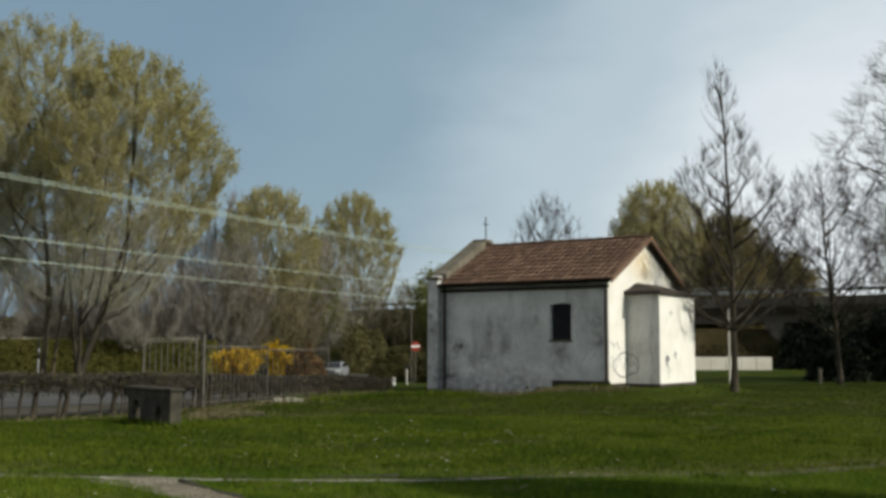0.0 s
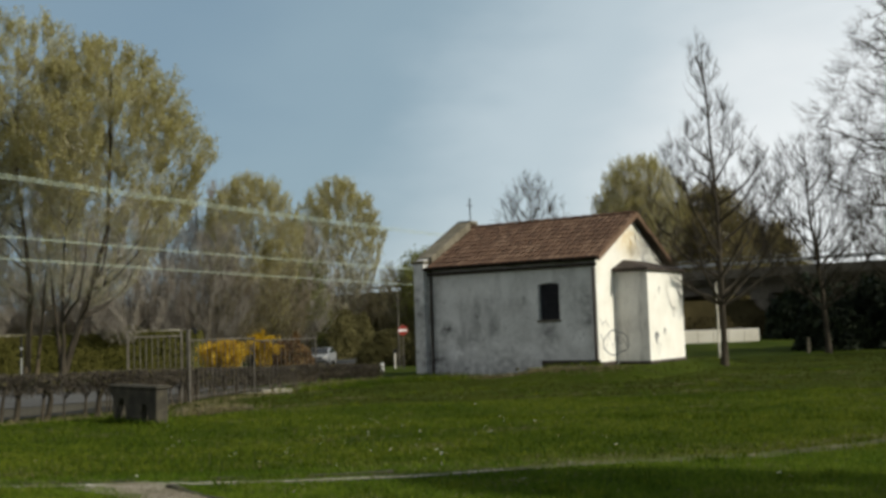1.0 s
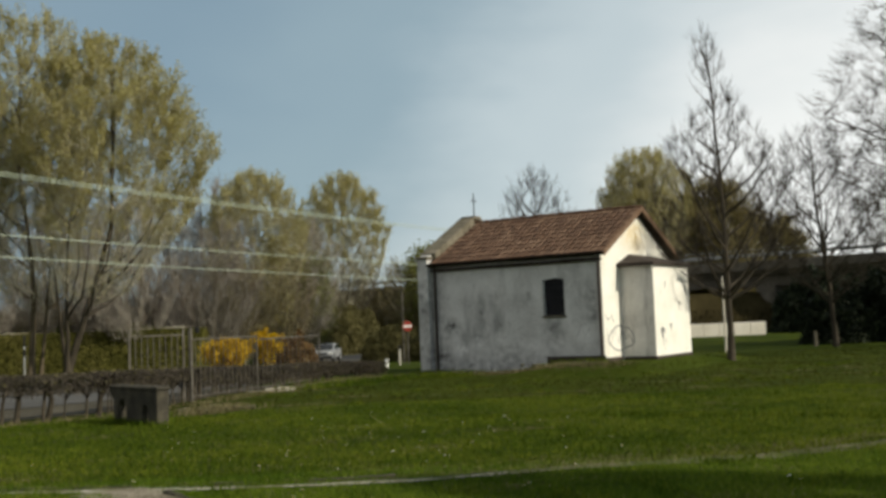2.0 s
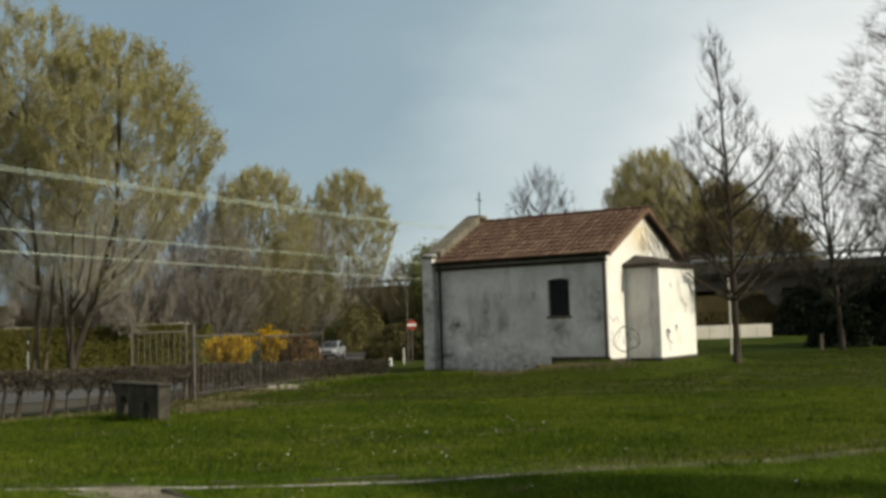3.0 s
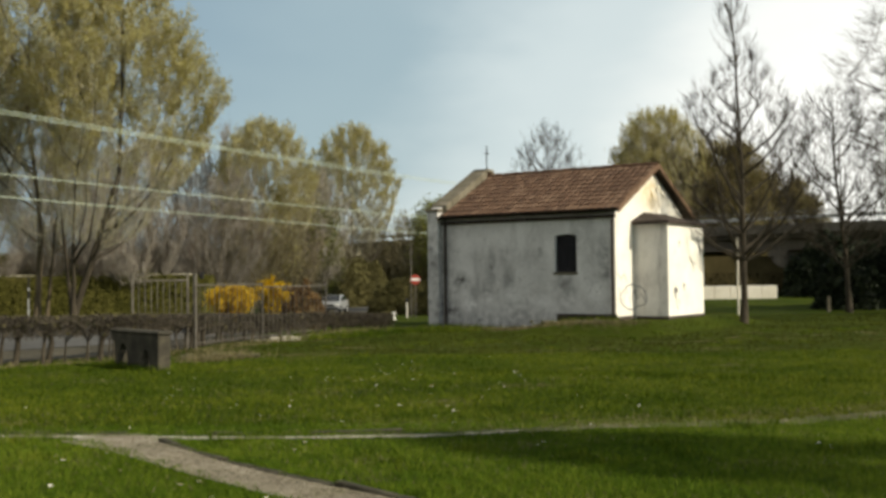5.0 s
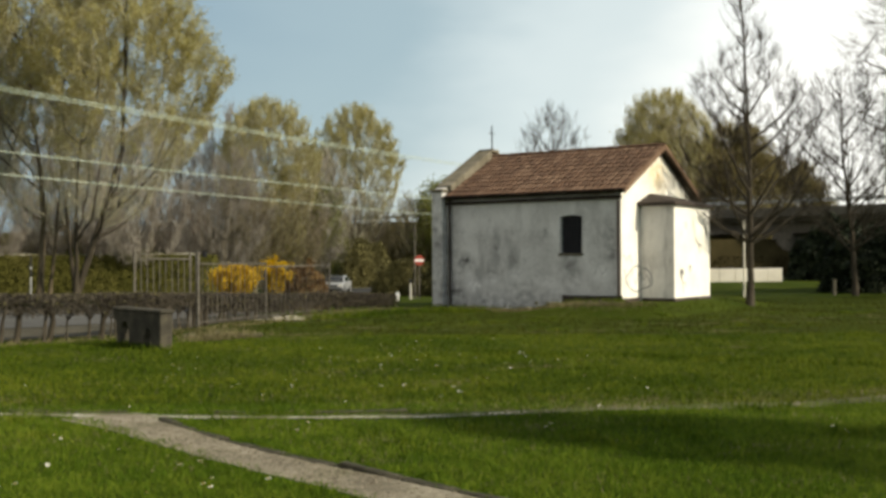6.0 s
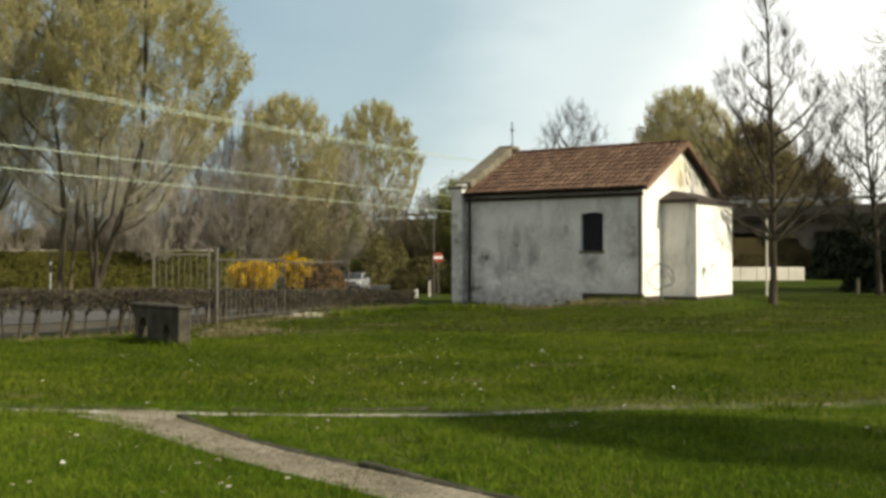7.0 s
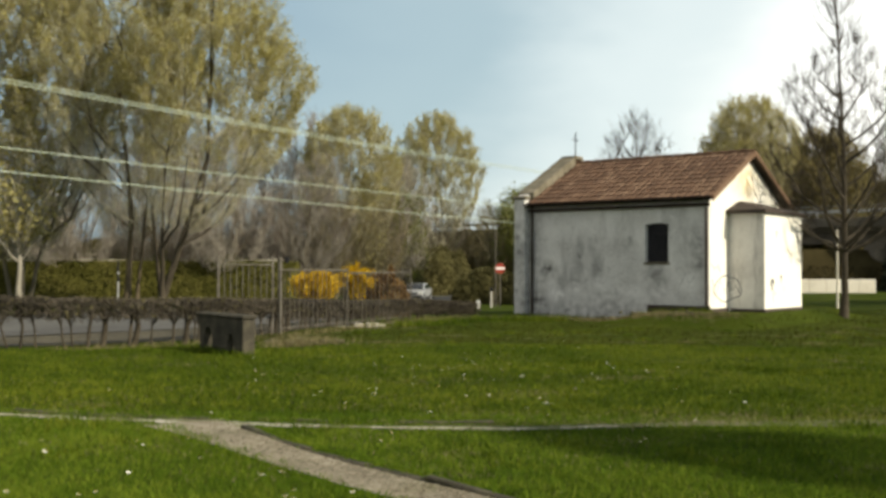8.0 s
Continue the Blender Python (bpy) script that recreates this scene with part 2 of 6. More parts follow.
M_BARK_PALE = material("pale_bark", ((0.14, 0.125, 0.10), (0.25, 0.23, 0.19), (0.38, 0.35, 0.30)), (3.0, 25.0), 0.95, 0.5, stretch=(1, 1, 0.3))
M_TWIG = material("olive_brown_twigs", ((0.19, 0.17, 0.11), (0.31, 0.28, 0.20), (0.48, 0.45, 0.34)), (1.0, 8.0), 0.9, 0, island=0.4)
M_TWIG_PALE = material("pale_olive_twigs", ((0.245, 0.222, 0.15), (0.395, 0.362, 0.262), (0.57, 0.54, 0.42)), (1.0, 8.0), 0.9, 0, island=0.4)
M_TWIG_PURPLE = material("mauve_brown_twigs", ((0.070, 0.053, 0.040), (0.125, 0.098, 0.076), (0.205, 0.168, 0.135)), (1.0, 8.0), 0.9, 0, island=0.4)
M_TWIG_DULL = material("dull_olive_twigs", ((0.085, 0.072, 0.042), (0.145, 0.125, 0.075), (0.23, 0.205, 0.135)), (1.0, 8.0), 0.9, 0, island=0.4)
M_TWIG_GREY = material("grey_mauve_twigs", ((0.14, 0.123, 0.103), (0.22, 0.198, 0.168), (0.335, 0.305, 0.265)), (1.0, 8.0), 0.9, 0, island=0.4)
M_HEDGE = material("dark_hedge_twigs", ((0.034, 0.028, 0.020), (0.064, 0.053, 0.039), (0.112, 0.095, 0.073)), (1.0, 8.0), 0.9, 0, island=0.4)
M_CATKIN = material("olive_spring_leaves", ((0.25, 0.220, 0.064), (0.375, 0.334, 0.118), (0.52, 0.48, 0.22)), (0.4, 4.0), 0.85, 0, island=0.4, through_light=0.5)
M_GREENLEAF = material("fresh_green_leaves", ((0.07, 0.075, 0.014), (0.125, 0.128, 0.028), (0.20, 0.20, 0.06)), (0.4, 4.0), 0.75, 0, island=0.5, through_light=0.3)
M_BROWNLEAF = material("brown_olive_leaves", ((0.105, 0.086, 0.030), (0.185, 0.152, 0.060), (0.29, 0.245, 0.11)), (0.4, 4.0), 0.85, 0, island=0.4, through_light=0.42)
M_FRESH = material("young_green_leaves", ((0.10, 0.112, 0.022), (0.17, 0.182, 0.042), (0.26, 0.272, 0.085)), (0.4, 4.0), 0.75, 0, island=0.4, through_light=0.45)
M_DULLLEAF = material("dull_olive_leaves", ((0.062, 0.056, 0.018), (0.108, 0.096, 0.034), (0.17, 0.152, 0.06)), (0.4, 4.0), 0.85, 0, island=0.4, through_light=0.2)
M_DARKLEAF = material("dark_evergreen_leaves", ((0.008, 0.013, 0.006), (0.016, 0.024, 0.010), (0.034, 0.045, 0.020)), (0.5, 5.0), 0.7, 0, island=0.5, through_light=0.15)
M_YELLOW = material("yellow_blossom", ((0.400, 0.240, 0.004), (0.544, 0.344, 0.007), (0.640, 0.448, 0.027)), (1.0, 6.0), 0.7, 0, island=0.4, through_light=0.35)
M_RUSSET = material("russet_shrub_leaves", ((0.076, 0.037, 0.011), (0.136, 0.074, 0.023), (0.212, 0.126, 0.043)), (1.0, 6.0), 0.8, 0, island=0.5, through_light=0.2)
M_CONCRETE = material("bridge_concrete", ((0.095, 0.080, 0.062), (0.145, 0.125, 0.10), (0.215, 0.19, 0.158)), (0.25, 6.0), 0.92, 0.2,
                      dirt=[((0.07, 0.065, 0.06), 0.3, 0.5, 0.75, (1, 1, 0.4))])
M_PALEWALL = material("pale_concrete_barrier", ((0.55, 0.51, 0.43), (0.68, 0.64, 0.55), (0.78, 0.74, 0.66)), (0.6, 9.0), 0.9, 0.15)
M_RAIL = material("galvanised_rail", ((0.28, 0.285, 0.29), (0.42, 0.425, 0.43), (0.55, 0.555, 0.56)), (2.0, 20.0), 0.5, 0.05, metal=0.5)
M_CABLE = material("pale_green_cable", ((0.32, 0.38, 0.29), (0.42, 0.48, 0.38), (0.52, 0.58, 0.48)), (2.0, 20.0), 0.6, 0)
M_PETAL = material("white_petals", ((0.72, 0.72, 0.70), (0.80, 0.80, 0.78), (0.86, 0.86, 0.85)), (20.0, 60.0), 0.7, 0)
M_WHITE = material("white_paint", ((0.70, 0.70, 0.68), (0.78, 0.78, 0.76), (0.84, 0.84, 0.82)), (4.0, 30.0), 0.6, 0.05)
M_RED = material("red_paint", ((0.26, 0.035, 0.025), (0.34, 0.05, 0.035), (0.42, 0.08, 0.06)), (4.0, 30.0), 0.5, 0.02)
M_CAR = material("silver_car_paint", ((0.20, 0.21, 0.22), (0.25, 0.26, 0.27), (0.30, 0.31, 0.32)), (1.0, 30.0), 0.3, 0, metal=0.0, coat=0.25)
M_GLASS = material("dark_car_glass", ((0.012, 0.014, 0.017), (0.018, 0.021, 0.025), (0.03, 0.034, 0.04)), (1.0, 9.0), 0.08, 0, coat=0.25)
M_RUBBER = material("tyre_rubber", ((0.012, 0.012, 0.012), (0.02, 0.02, 0.02), (0.035, 0.035, 0.035)), (5.0, 50.0), 0.85, 0.1)
M_SPRAY_FAINT = material("worn_spray_paint", ((0.17, 0.17, 0.175), (0.25, 0.25, 0.255), (0.38, 0.37, 0.36)), (6.0, 40.0), 0.9, 0)
M_LIMEWASH = material("worn_chalk_paint", ((0.50, 0.49, 0.475), (0.62, 0.61, 0.59), (0.74, 0.73, 0.71)), (7.0, 40.0), 0.9, 0,
                      dirt=[((0.46, 0.45, 0.44), 9.0, 0.45, 0.55, (1, 1, 1))])
M_SPRAY = material("faded_spray_paint", ((0.07, 0.07, 0.075), (0.12, 0.12, 0.125), (0.20, 0.20, 0.21)), (4.0, 30.0), 0.85, 0)
M_DRY = material("dry_straw_grass", ((0.09, 0.08, 0.035), (0.16, 0.135, 0.065), (0.25, 0.21, 0.12)), (1.0, 9.0), 0.9, 0, island=0.4, through_light=0.2)


# ---- building blocks ----
def mesh_of(name, verts, faces, mat, smooth=False):
    me = bpy.data.meshes.new(name)
    me.from_pydata([tuple(v) for v in verts], [], [tuple(f) for f in faces])
    me.materials.append(mat)
    if smooth:
        me.polygons.foreach_set("use_smooth", [True] * len(me.polygons))
    me.update()
    return me


def part(name, data, mat, parent, label="", bevel=0.0, smooth=False):
    """Link a bmesh, or a mesh, as one object under parent."""
    if isinstance(data, bmesh.types.BMesh):
        if bevel:
            bmesh.ops.bevel(data, geom=data.edges[:], offset=bevel, segments=1, affect="EDGES", profile=0.5)
        me = bpy.data.meshes.new(name)
        data.to_mesh(me)
        data.free()
        me.materials.append(mat)
        if smooth:
            me.polygons.foreach_set("use_smooth", [True] * len(me.polygons))
    else:
        me = data
    ob = new(name, me)
    ob.parent = parent
    if label:
        tagged(ob, label=label)
    return ob


def thing(name, m, label, category, group="", kind=""):
    ob = new(name)
    ob.empty_display_size = 0.2
    ob.matrix_basis = m
    return tagged(ob, label, category, group, kind)


def block(x0, x1, y0, y1, z0, z1, bm=None):
    bm = bm or bmesh.new()
    v = [bm.verts.new((x, y, z)) for z in (z0, z1) for y in (y0, y1) for x in (x0, x1)]
    for f in ((0, 2, 3, 1), (4, 5, 7, 6), (0, 1, 5, 4), (2, 6, 7, 3), (0, 4, 6, 2), (1, 3, 7, 5)):
        bm.faces.new([v[i] for i in f])
    return bm


def prism(outline, y0, y1, bm=None):
    """An outline of (x, z), drawn out from y0 to y1."""
    bm = bm or bmesh.new()
    a = [bm.verts.new((x, y0, z)) for x, z in outline]
    b = [bm.verts.new((x, y1, z)) for x, z in outline]
    bm.faces.new(a)
    bm.faces.new(b[::-1])
    for i in range(len(a)):
        j = (i + 1) % len(a)
        bm.faces.new((a[j], a[i], b[i], b[j]))
    bmesh.ops.recalc_face_normals(bm, faces=bm.faces[:])
    return bm


def rod(p, q, r0, r1=None, sides=8, bm=None):
    bm = bm or bmesh.new()
    p, q = Vector(p), Vector(q)
    r1 = r0 if r1 is None else r1
    w = (q - p).normalized()
    u = w.orthogonal().normalized()
    v = w.cross(u)
    rings = []
    for c, r in ((p, r0), (q, r1)):
        rings.append([bm.verts.new(c + (u * math.cos(a) + v * math.sin(a)) * r) for a in [2 * math.pi * i / sides for i in range(sides)]])
    for i in range(sides):
        j = (i + 1) % sides
        bm.faces.new((rings[0][i], rings[0][j], rings[1][j], rings[1][i]))
    bm.faces.new(rings[0][::-1])
    bm.faces.new(rings[1])
    return bm


class Tubes:
    """Gathers tapered tubes along lines of points into one mesh."""

    def __init__(self):
        self.verts, self.faces = [], []

    def add(self, pts, radii, sides):
        base = len(self.verts)
        w = (pts[-1] - pts[0]).normalized()
        u = w.orthogonal().normalized()
        v = w.cross(u)
        ring = [(math.cos(2 * math.pi * i / sides), math.sin(2 * math.pi * i / sides)) for i in range(sides)]
        for p, r in zip(pts, radii):
            for c, s in ring:
                self.verts.append(p + (u * c + v * s) * r)
        for k in range(len(pts) - 1):
            for i in range(sides):
                j = (i + 1) % sides
                a = base + k * sides
                self.faces.append((a + i, a + j, a + sides + j, a + sides + i))

    def mesh(self, name, mat, smooth=True):
        return mesh_of(name, self.verts, self.faces, mat, smooth)


def leaf_mesh(name, centres, sizes, mat, rng, long=1.6, up=0.0):
    """Many small bent leaves: each is two triangles with a fold."""
    c = np.asarray(centres, float)
    n = len(c)
    s = np.asarray(sizes, float)[:, None]
    a = rng.normal(size=(n, 3))
    a[:, 2] += up
    a /= np.linalg.norm(a, axis=1)[:, None]
    b = np.cross(a, rng.normal(size=(n, 3)))
    b /= np.linalg.norm(b, axis=1)[:, None] + 1e-9
    d = np.cross(a, b)
    v = np.stack([c - a * s * long / 2, c + b * s / 2 + d * s * 0.15, c + a * s * long / 2, c - b * s / 2 + d * s * 0.15], 1).reshape(-1, 3)
    i = np.arange(n) * 4
    me = bpy.data.meshes.new(name)
    me.vertices.add(4 * n)
    me.vertices.foreach_set("co", v.ravel())
    tri = np.stack([i, i + 1, i + 2, i, i + 2, i + 3], 1).ravel()
    me.loops.add(6 * n)
    me.loops.foreach_set("vertex_index", tri.astype(np.int32))
    me.polygons.add(2 * n)
    me.polygons.foreach_set("loop_start", np.arange(0, 6 * n, 3, dtype=np.int32))
    me.polygons.foreach_set("loop_total", np.full(2 * n, 3, dtype=np.int32))
    me.materials.append(mat)
    me.update(calc_edges=True)
    return me


# ---- ground ----
CHAPEL = Vector((0.245, 35.4, 0))
AXIS, ACROSS = Vector((0.8230, -0.5680, 0)), Vector((0.5680, 0.8230, 0))
NAVE_L, NAVE_W = 6.34, 5.75


def smooth_step(a, b, x):
    t = min(1.0, max(0.0, (x - a) / (b - a)))
    return t * t * (3 - 2 * t)


def ground_z(x, y):
    z = -1.05 * smooth_step(34, 86, y) * smooth_step(12, 3, x)
    z += 0.32 * smooth_step(47, 60, y) * smooth_step(7, 14, x) * smooth_step(75, 62, y)
    p = Vector((x, y, 0)) - CHAPEL
    u, v = p.dot(AXIS), p.dot(ACROSS)
    du = max(5.3 - u, 0, (u - NAVE_L - 1.3) * 1.8)
    dv = max(-0.4 - v, 0, v - NAVE_W - 0.4)
    z += 0.31 * max(0.0, 1 - (du / 2.0) ** 2) ** 2 * max(0.0, 1 - (dv / 2.6) ** 2) ** 2
    z += 0.05 * noise.noise((x * 0.35, y * 0.35, 0)) * smooth_step(4, 10, y)
    return z


def ground_sheet():
    xs = sorted(set([-2500, -900, -400, -200, -120, -80] + [x * 1.0 for x in range(-60, 61)] + [80, 120, 200, 400, 900, 2500] +
                    [x * 0.4 for x in range(-30, 46)]))
    ys = sorted(set([-2500, -600, -150, -40, -15] + [y * 1.0 for y in range(-8, 110, 2)] + [y * 0.5 for y in range(8, 84)] +
                    [130, 170, 250, 400, 900, 2500]))
    verts = [(x, y, ground_z(x, y) if abs(x) < 150 and -20 < y < 260 else -1.0 * (y > 100)) for y in ys for x in xs]
    w = len(xs)
    faces = [(j * w + i, j * w + i + 1, (j + 1) * w + i + 1, (j + 1) * w + i) for j in range(len(ys) - 1) for i in range(w - 1)]
    ob = new("ground", mesh_of("ground", verts, faces, M_LAWN, True))
    return tagged(ob, "green spring lawn that runs out to the horizon", "ground", kind="structure")


GROUND = ground_sheet()


def ribbon(name, points, mat, lift, label, category, ragged=0.0, step=0.35):
    """A strip over the ground. points: x, y, width."""
    rng = random.Random(name)
    verts, faces = [], []
    line = []
    for (x0, y0, w0), (x1, y1, w1) in zip(points, points[1:]):
        n = max(1, int(math.hypot(x1 - x0, y1 - y0) / step))
        line += [(x0 + (x1 - x0) * k / n, y0 + (y1 - y0) * k / n, w0 + (w1 - w0) * k / n) for k in range(n)]
    line.append(points[-1])
    for i, (x, y, w) in enumerate(line):
        a, b = line[max(0, i - 1)], line[min(len(line) - 1, i + 1)]
        d = Vector((b[0] - a[0], b[1] - a[1], 0)).normalized()
        s = Vector((-d.y, d.x, 0))
        left, right = w / 2 * (1 + rng.uniform(-ragged, ragged)), w / 2 * (1 + rng.uniform(-ragged, ragged))
        cuts = ribbon_cuts(points)
        for k in range(cuts):
            o = -right + (left + right) * k / (cuts - 1)
            p = Vector((x, y, 0)) + s * o
            verts.append((p.x, p.y, ground_z(p.x, p.y) + lift))
    n = ribbon_cuts(points)
    for i in range(len(line) - 1):
        for k in range(n - 1):
            faces.append((i * n + k, i * n + k + 1, (i + 1) * n + k + 1, (i + 1) * n + k))
    me = mesh_of(name, verts, faces, mat, True)
    ob = new(name, me)
    return tagged(ob, label, category, kind="structure")


def ribbon_cuts(points):
    return max(3, int(max(p[2] for p in points) / 0.8) + 2)


ribbon("road", [(-70, 24.5, 11.5), (-30, 25.6, 11.5), (-15, 27.6, 11.5), (-10.2, 34.5, 11), (-7.5, 46, 8), (-6.5, 62, 6.5), (-7.4, 88, 6.5), (-6.4, 102, 6.5), (-2.0, 112, 6.5), (8, 119, 6.5), (30, 128, 6.5)],
       M_ASPHALT, 0.03, "grey asphalt road that curves away behind a hedge", "road", step=1.0)
ribbon("kerb", [(-70, 31.9, 0.3), (-30, 32.4, 0.3), (-17, 33.6, 0.3)], M_PALEWALL, 0.10, "pale concrete kerb along the far edge of the road", "kerb", 0.1, 1.0)
ribbon("footpath", [(-30, 14.4, 0.2), (-8.0, 11.6, 0.2), (-5.62, 11.07, 0.22), (-4.6, 10.86, 0.24), (-3.98, 10.73, 0.28), (-3.2, 10.60, 0.36), (-2.4, 10.48, 0.26), (-1.5, 10.41, 0.12), (-0.25, 10.46, 0.15), (0.9, 10.74, 0.12)], M_CHALK, 0.012,
       "narrow pale gravel footpath half grown over", "path", 0.3)
ribbon("footpath", [(-1.4, 10.44, 0.22), (-0.25, 10.53, 0.30), (0.9, 10.82, 0.32), (2.3, 11.06, 0.38), (3.6, 11.34, 0.40), (5.4, 12.0, 0.40), (12, 14.6, 0.4)], M_TRAIL, 0.008,
       "worn strip of bare earth in the lawn", "path", 0.55)
ribbon("verge", [(-30, 18.8, 4.6), (-20, 20.4, 4.8), (-10.2, 22.7, 4.4), (-8.1, 24.5, 3.8), (-6.9, 27.2, 2.4), (-4.8, 31.2, 1.4)], M_MUD, 0.014,
       "strip of bare trodden earth behind the hedge", "ground", 0.1, 0.8)
for foot in ([(-1.2, -0.55), (1.5, -0.50), (4.2, -0.45), (6.7, -0.55)],):
    ribbon("bare_earth", [(*(CHAPEL + AXIS * u + ACROSS * v).xy, 0.55) for u, v in foot], M_TRAIL, 0.008, "bare earth along the chapel's foot", "ground", 0.4)
ribbon("gravel_path", [(-3.50, 10.60, 0.85), (-3.05, 10.12, 0.76), (-2.55, 9.48, 0.62), (-2.10, 8.93, 0.55), (-1.49, 8.23, 0.53), (-0.99, 7.69, 0.54), (-0.50, 7.19, 0.56), (1.0, 5.55, 0.65), (3.05, 2.8, 0.85), (6, -2, 0.9)],
       M_GRAVEL, 0.016, "pale gravel garden path through the lawn", "path", 0.06, 0.25)


ribbon("gravel_strip", [(-5.0, 28.4, 0.35), (-4.1, 29.9, 0.7), (-2.9, 31.8, 0.75), (-1.2, 33.5, 0.6), (0.0, 34.5, 0.4)], M_CHALK, 0.016, "pale worn gravel strip along the fence", "path", 0.4)


def edging(points, name, label, low, high, missing=0.0):
    """Low stone edging laid end to end; every stone is a part."""
    rng = random.Random(5)
    root = thing(name, Matrix(), label, "edging", kind="structure")
    bm = block(-0.5, 0.5, -0.045, 0.045, -0.06, 0.055)
    bmesh.ops.bevel(bm, geom=bm.edges[:], offset=0.012, segments=1, affect="EDGES", profile=0.5)
    me = bpy.data.meshes.new("edging_stone")
    bm.to_mesh(me)
    bm.free()
    me.materials.append(M_KERB)
    for (x0, y0), (x1, y1) in zip(points, points[1:]):
        run = math.hypot(x1 - x0, y1 - y0)
        n = max(1, round(run / 0.5))
        for k in range(n):
            if rng.random() < missing:
                continue
            t = (k + 0.5) / n
            x, y = x0 + (x1 - x0) * t, y0 + (y1 - y0) * t
            ob = new("edging_stone", me)
            ob.parent = root
            ob.matrix_basis = pose(x, y, ground_z(x, y) + rng.uniform(low, high), rng.uniform(-5, 5), rng.uniform(-2, 2),
                                   math.degrees(math.atan2(y1 - y0, x1 - x0)) + rng.uniform(-1.5, 1.5)) @ Matrix.Diagonal((run / n * 0.97, 1, 1, 1))
    return root


edging([(-2.76, 10.25), (-2.30, 9.62), (-1.89, 9.10), (-1.28, 8.42), (-0.78, 7.88), (-0.28, 7.38), (1.25, 5.78), (3.4, 3.0)], "path_edging", "low dark stone edging beside the gravel path", -0.030, -0.008)
edging([(-5.6, 11.36), (-4.8, 11.16), (-3.7, 11.00), (-2.9, 10.86), (-0.8, 10.74), (0.1, 10.86), (0.9, 11.04)], "path_edging", "sunken stone edging along the worn footpath", -0.040, -0.020, 0.3)


# ---- chapel ----
def chapel():
    m = Matrix((( AXIS.x, ACROSS.x, 0, CHAPEL.x), (AXIS.y, ACROSS.y, 0, CHAPEL.y), (0, 0, 1, 0), (0, 0, 0, 1)))
    root = thing("chapel", m, "small old plastered chapel with a brown tiled roof", "chapel")
    L, W, H, TOP, T = NAVE_L, NAVE_W, 3.62, 5.12, 0.38
    # long wall with its window opening
    wx0, wx1, wz0, wz1 = 4.28, 5.05, 1.80, 2.97
    bm = bmesh.new()
    for a, b, c, d in ((0, wx0, -0.3, H), (wx1, L, -0.3, H), (wx0, wx1, -0.3, wz0), (wx0, wx1, wz1 + 0.08, H)):
        block(a, b, 0, T, c, d, bm)
    # slightly arched head of the opening
    head = [(wx0, wz1 + 0.08), (wx0, wz1 - 0.03)] + [(wx0 + (wx1 - wx0) * k / 8, wz1 - 0.03 + 0.05 * math.sin(math.pi * k / 8)) for k in range(1, 8)] + [(wx1, wz1 - 0.03), (wx1, wz1 + 0.08)]
    prism(head, 0, T, bm)
    bmesh.ops.remove_doubles(bm, verts=bm.verts[:], dist=0.0005)
    part("nave_wall", bm, M_PLASTER, root, "plaster wall toned grey for shade, with dark stains and pale scuffs")
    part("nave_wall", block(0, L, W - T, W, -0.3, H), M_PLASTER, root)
    gable = [(T, -0.3), (W - T, -0.3), (W - T, H), (W / 2, TOP - 0.02), (T, H)]
    bm = bmesh.new()
    prism([(0.0, -0.3), (W, -0.3), (W, H), (W / 2, TOP), (0.0, H)], L + 0.004, L + 0.02, bm)
    bm2 = bmesh.new()
    for v in bm.verts:
        v.co = Vector((v.co.y, v.co.x, v.co.z))
    bmesh.ops.recalc_face_normals(bm, faces=bm.faces[:])
    part("gable_facing", bm, M_CREAM, root, "cream plaster gable, its sunlight put into a lighter tone")
    bm2 = prism(gable, L - T, L, bm2)
    for v in bm2.verts:
        v.co = Vector((v.co.y, v.co.x, v.co.z))
    bmesh.ops.recalc_face_normals(bm2, faces=bm2.faces[:])
    part("gable_wall", bm2, M_PLASTER, root)
    # window
    # near-black panel set behind the bars for the dark opening
    win = part("window", block(wx0 + 0.002, wx1 - 0.002, 0.16, 0.20, wz0 + 0.002, wz1 + 0.05), M_WINDOW_DARK, root, "dark window closed by a near-black panel")
    for k in range(1, 4):
        x = wx0 + (wx1 - wx0) * k / 4
        part("bar", rod((x, 0.12, wz0), (x, 0.12, wz1 + 0.03), 0.011, sides=6), M_DARK, win)
    for k in range(1, 4):
        z = wz0 + (wz1 - wz0) * k / 4
        part("bar", rod((wx0, 0.10, z), (wx1, 0.10, z), 0.009, sides=6), M_DARK, win)
    part("window_sill", block(wx0 - 0.05, wx1 + 0.05, -0.045, 0.12, wz0 - 0.07, wz0), M_COPING, root, bevel=0.01)
    # dark strips added along the foot of the nave and gable walls
    part("plinth", block(4.36, L + 0.07, -0.06, -0.003, 0.0, 0.50), M_EAVE, root, "dark strip along the foot of the wall", bevel=0.012)
    part("plinth", block(L + 0.025, L + 0.05, 0, 1.33, 0.0, 0.42), M_EAVE, root, bevel=0.012)
    # facade slab with raking parapet
    F0, F1, E = -0.42, 0.0, 0.27
    out = [(-E, -0.3), (W + E, -0.3), (W + E, 3.92), (W + 0.05, 4.02), (W / 2 + 0.22, 5.42), (W / 2 - 0.22, 5.42), (-0.05, 4.02), (-E, 3.92)]
    bm = prism(out, F0, F1 - 0.004)
    for v in bm.verts:
        v.co = Vector((v.co.y, v.co.x, v.co.z))
    bmesh.ops.recalc_face_normals(bm, faces=bm.faces[:])
    facade = part("facade_wall", bm, M_PLASTER, root, "thick front wall that rises above the roof as a parapet", bevel=0.015)
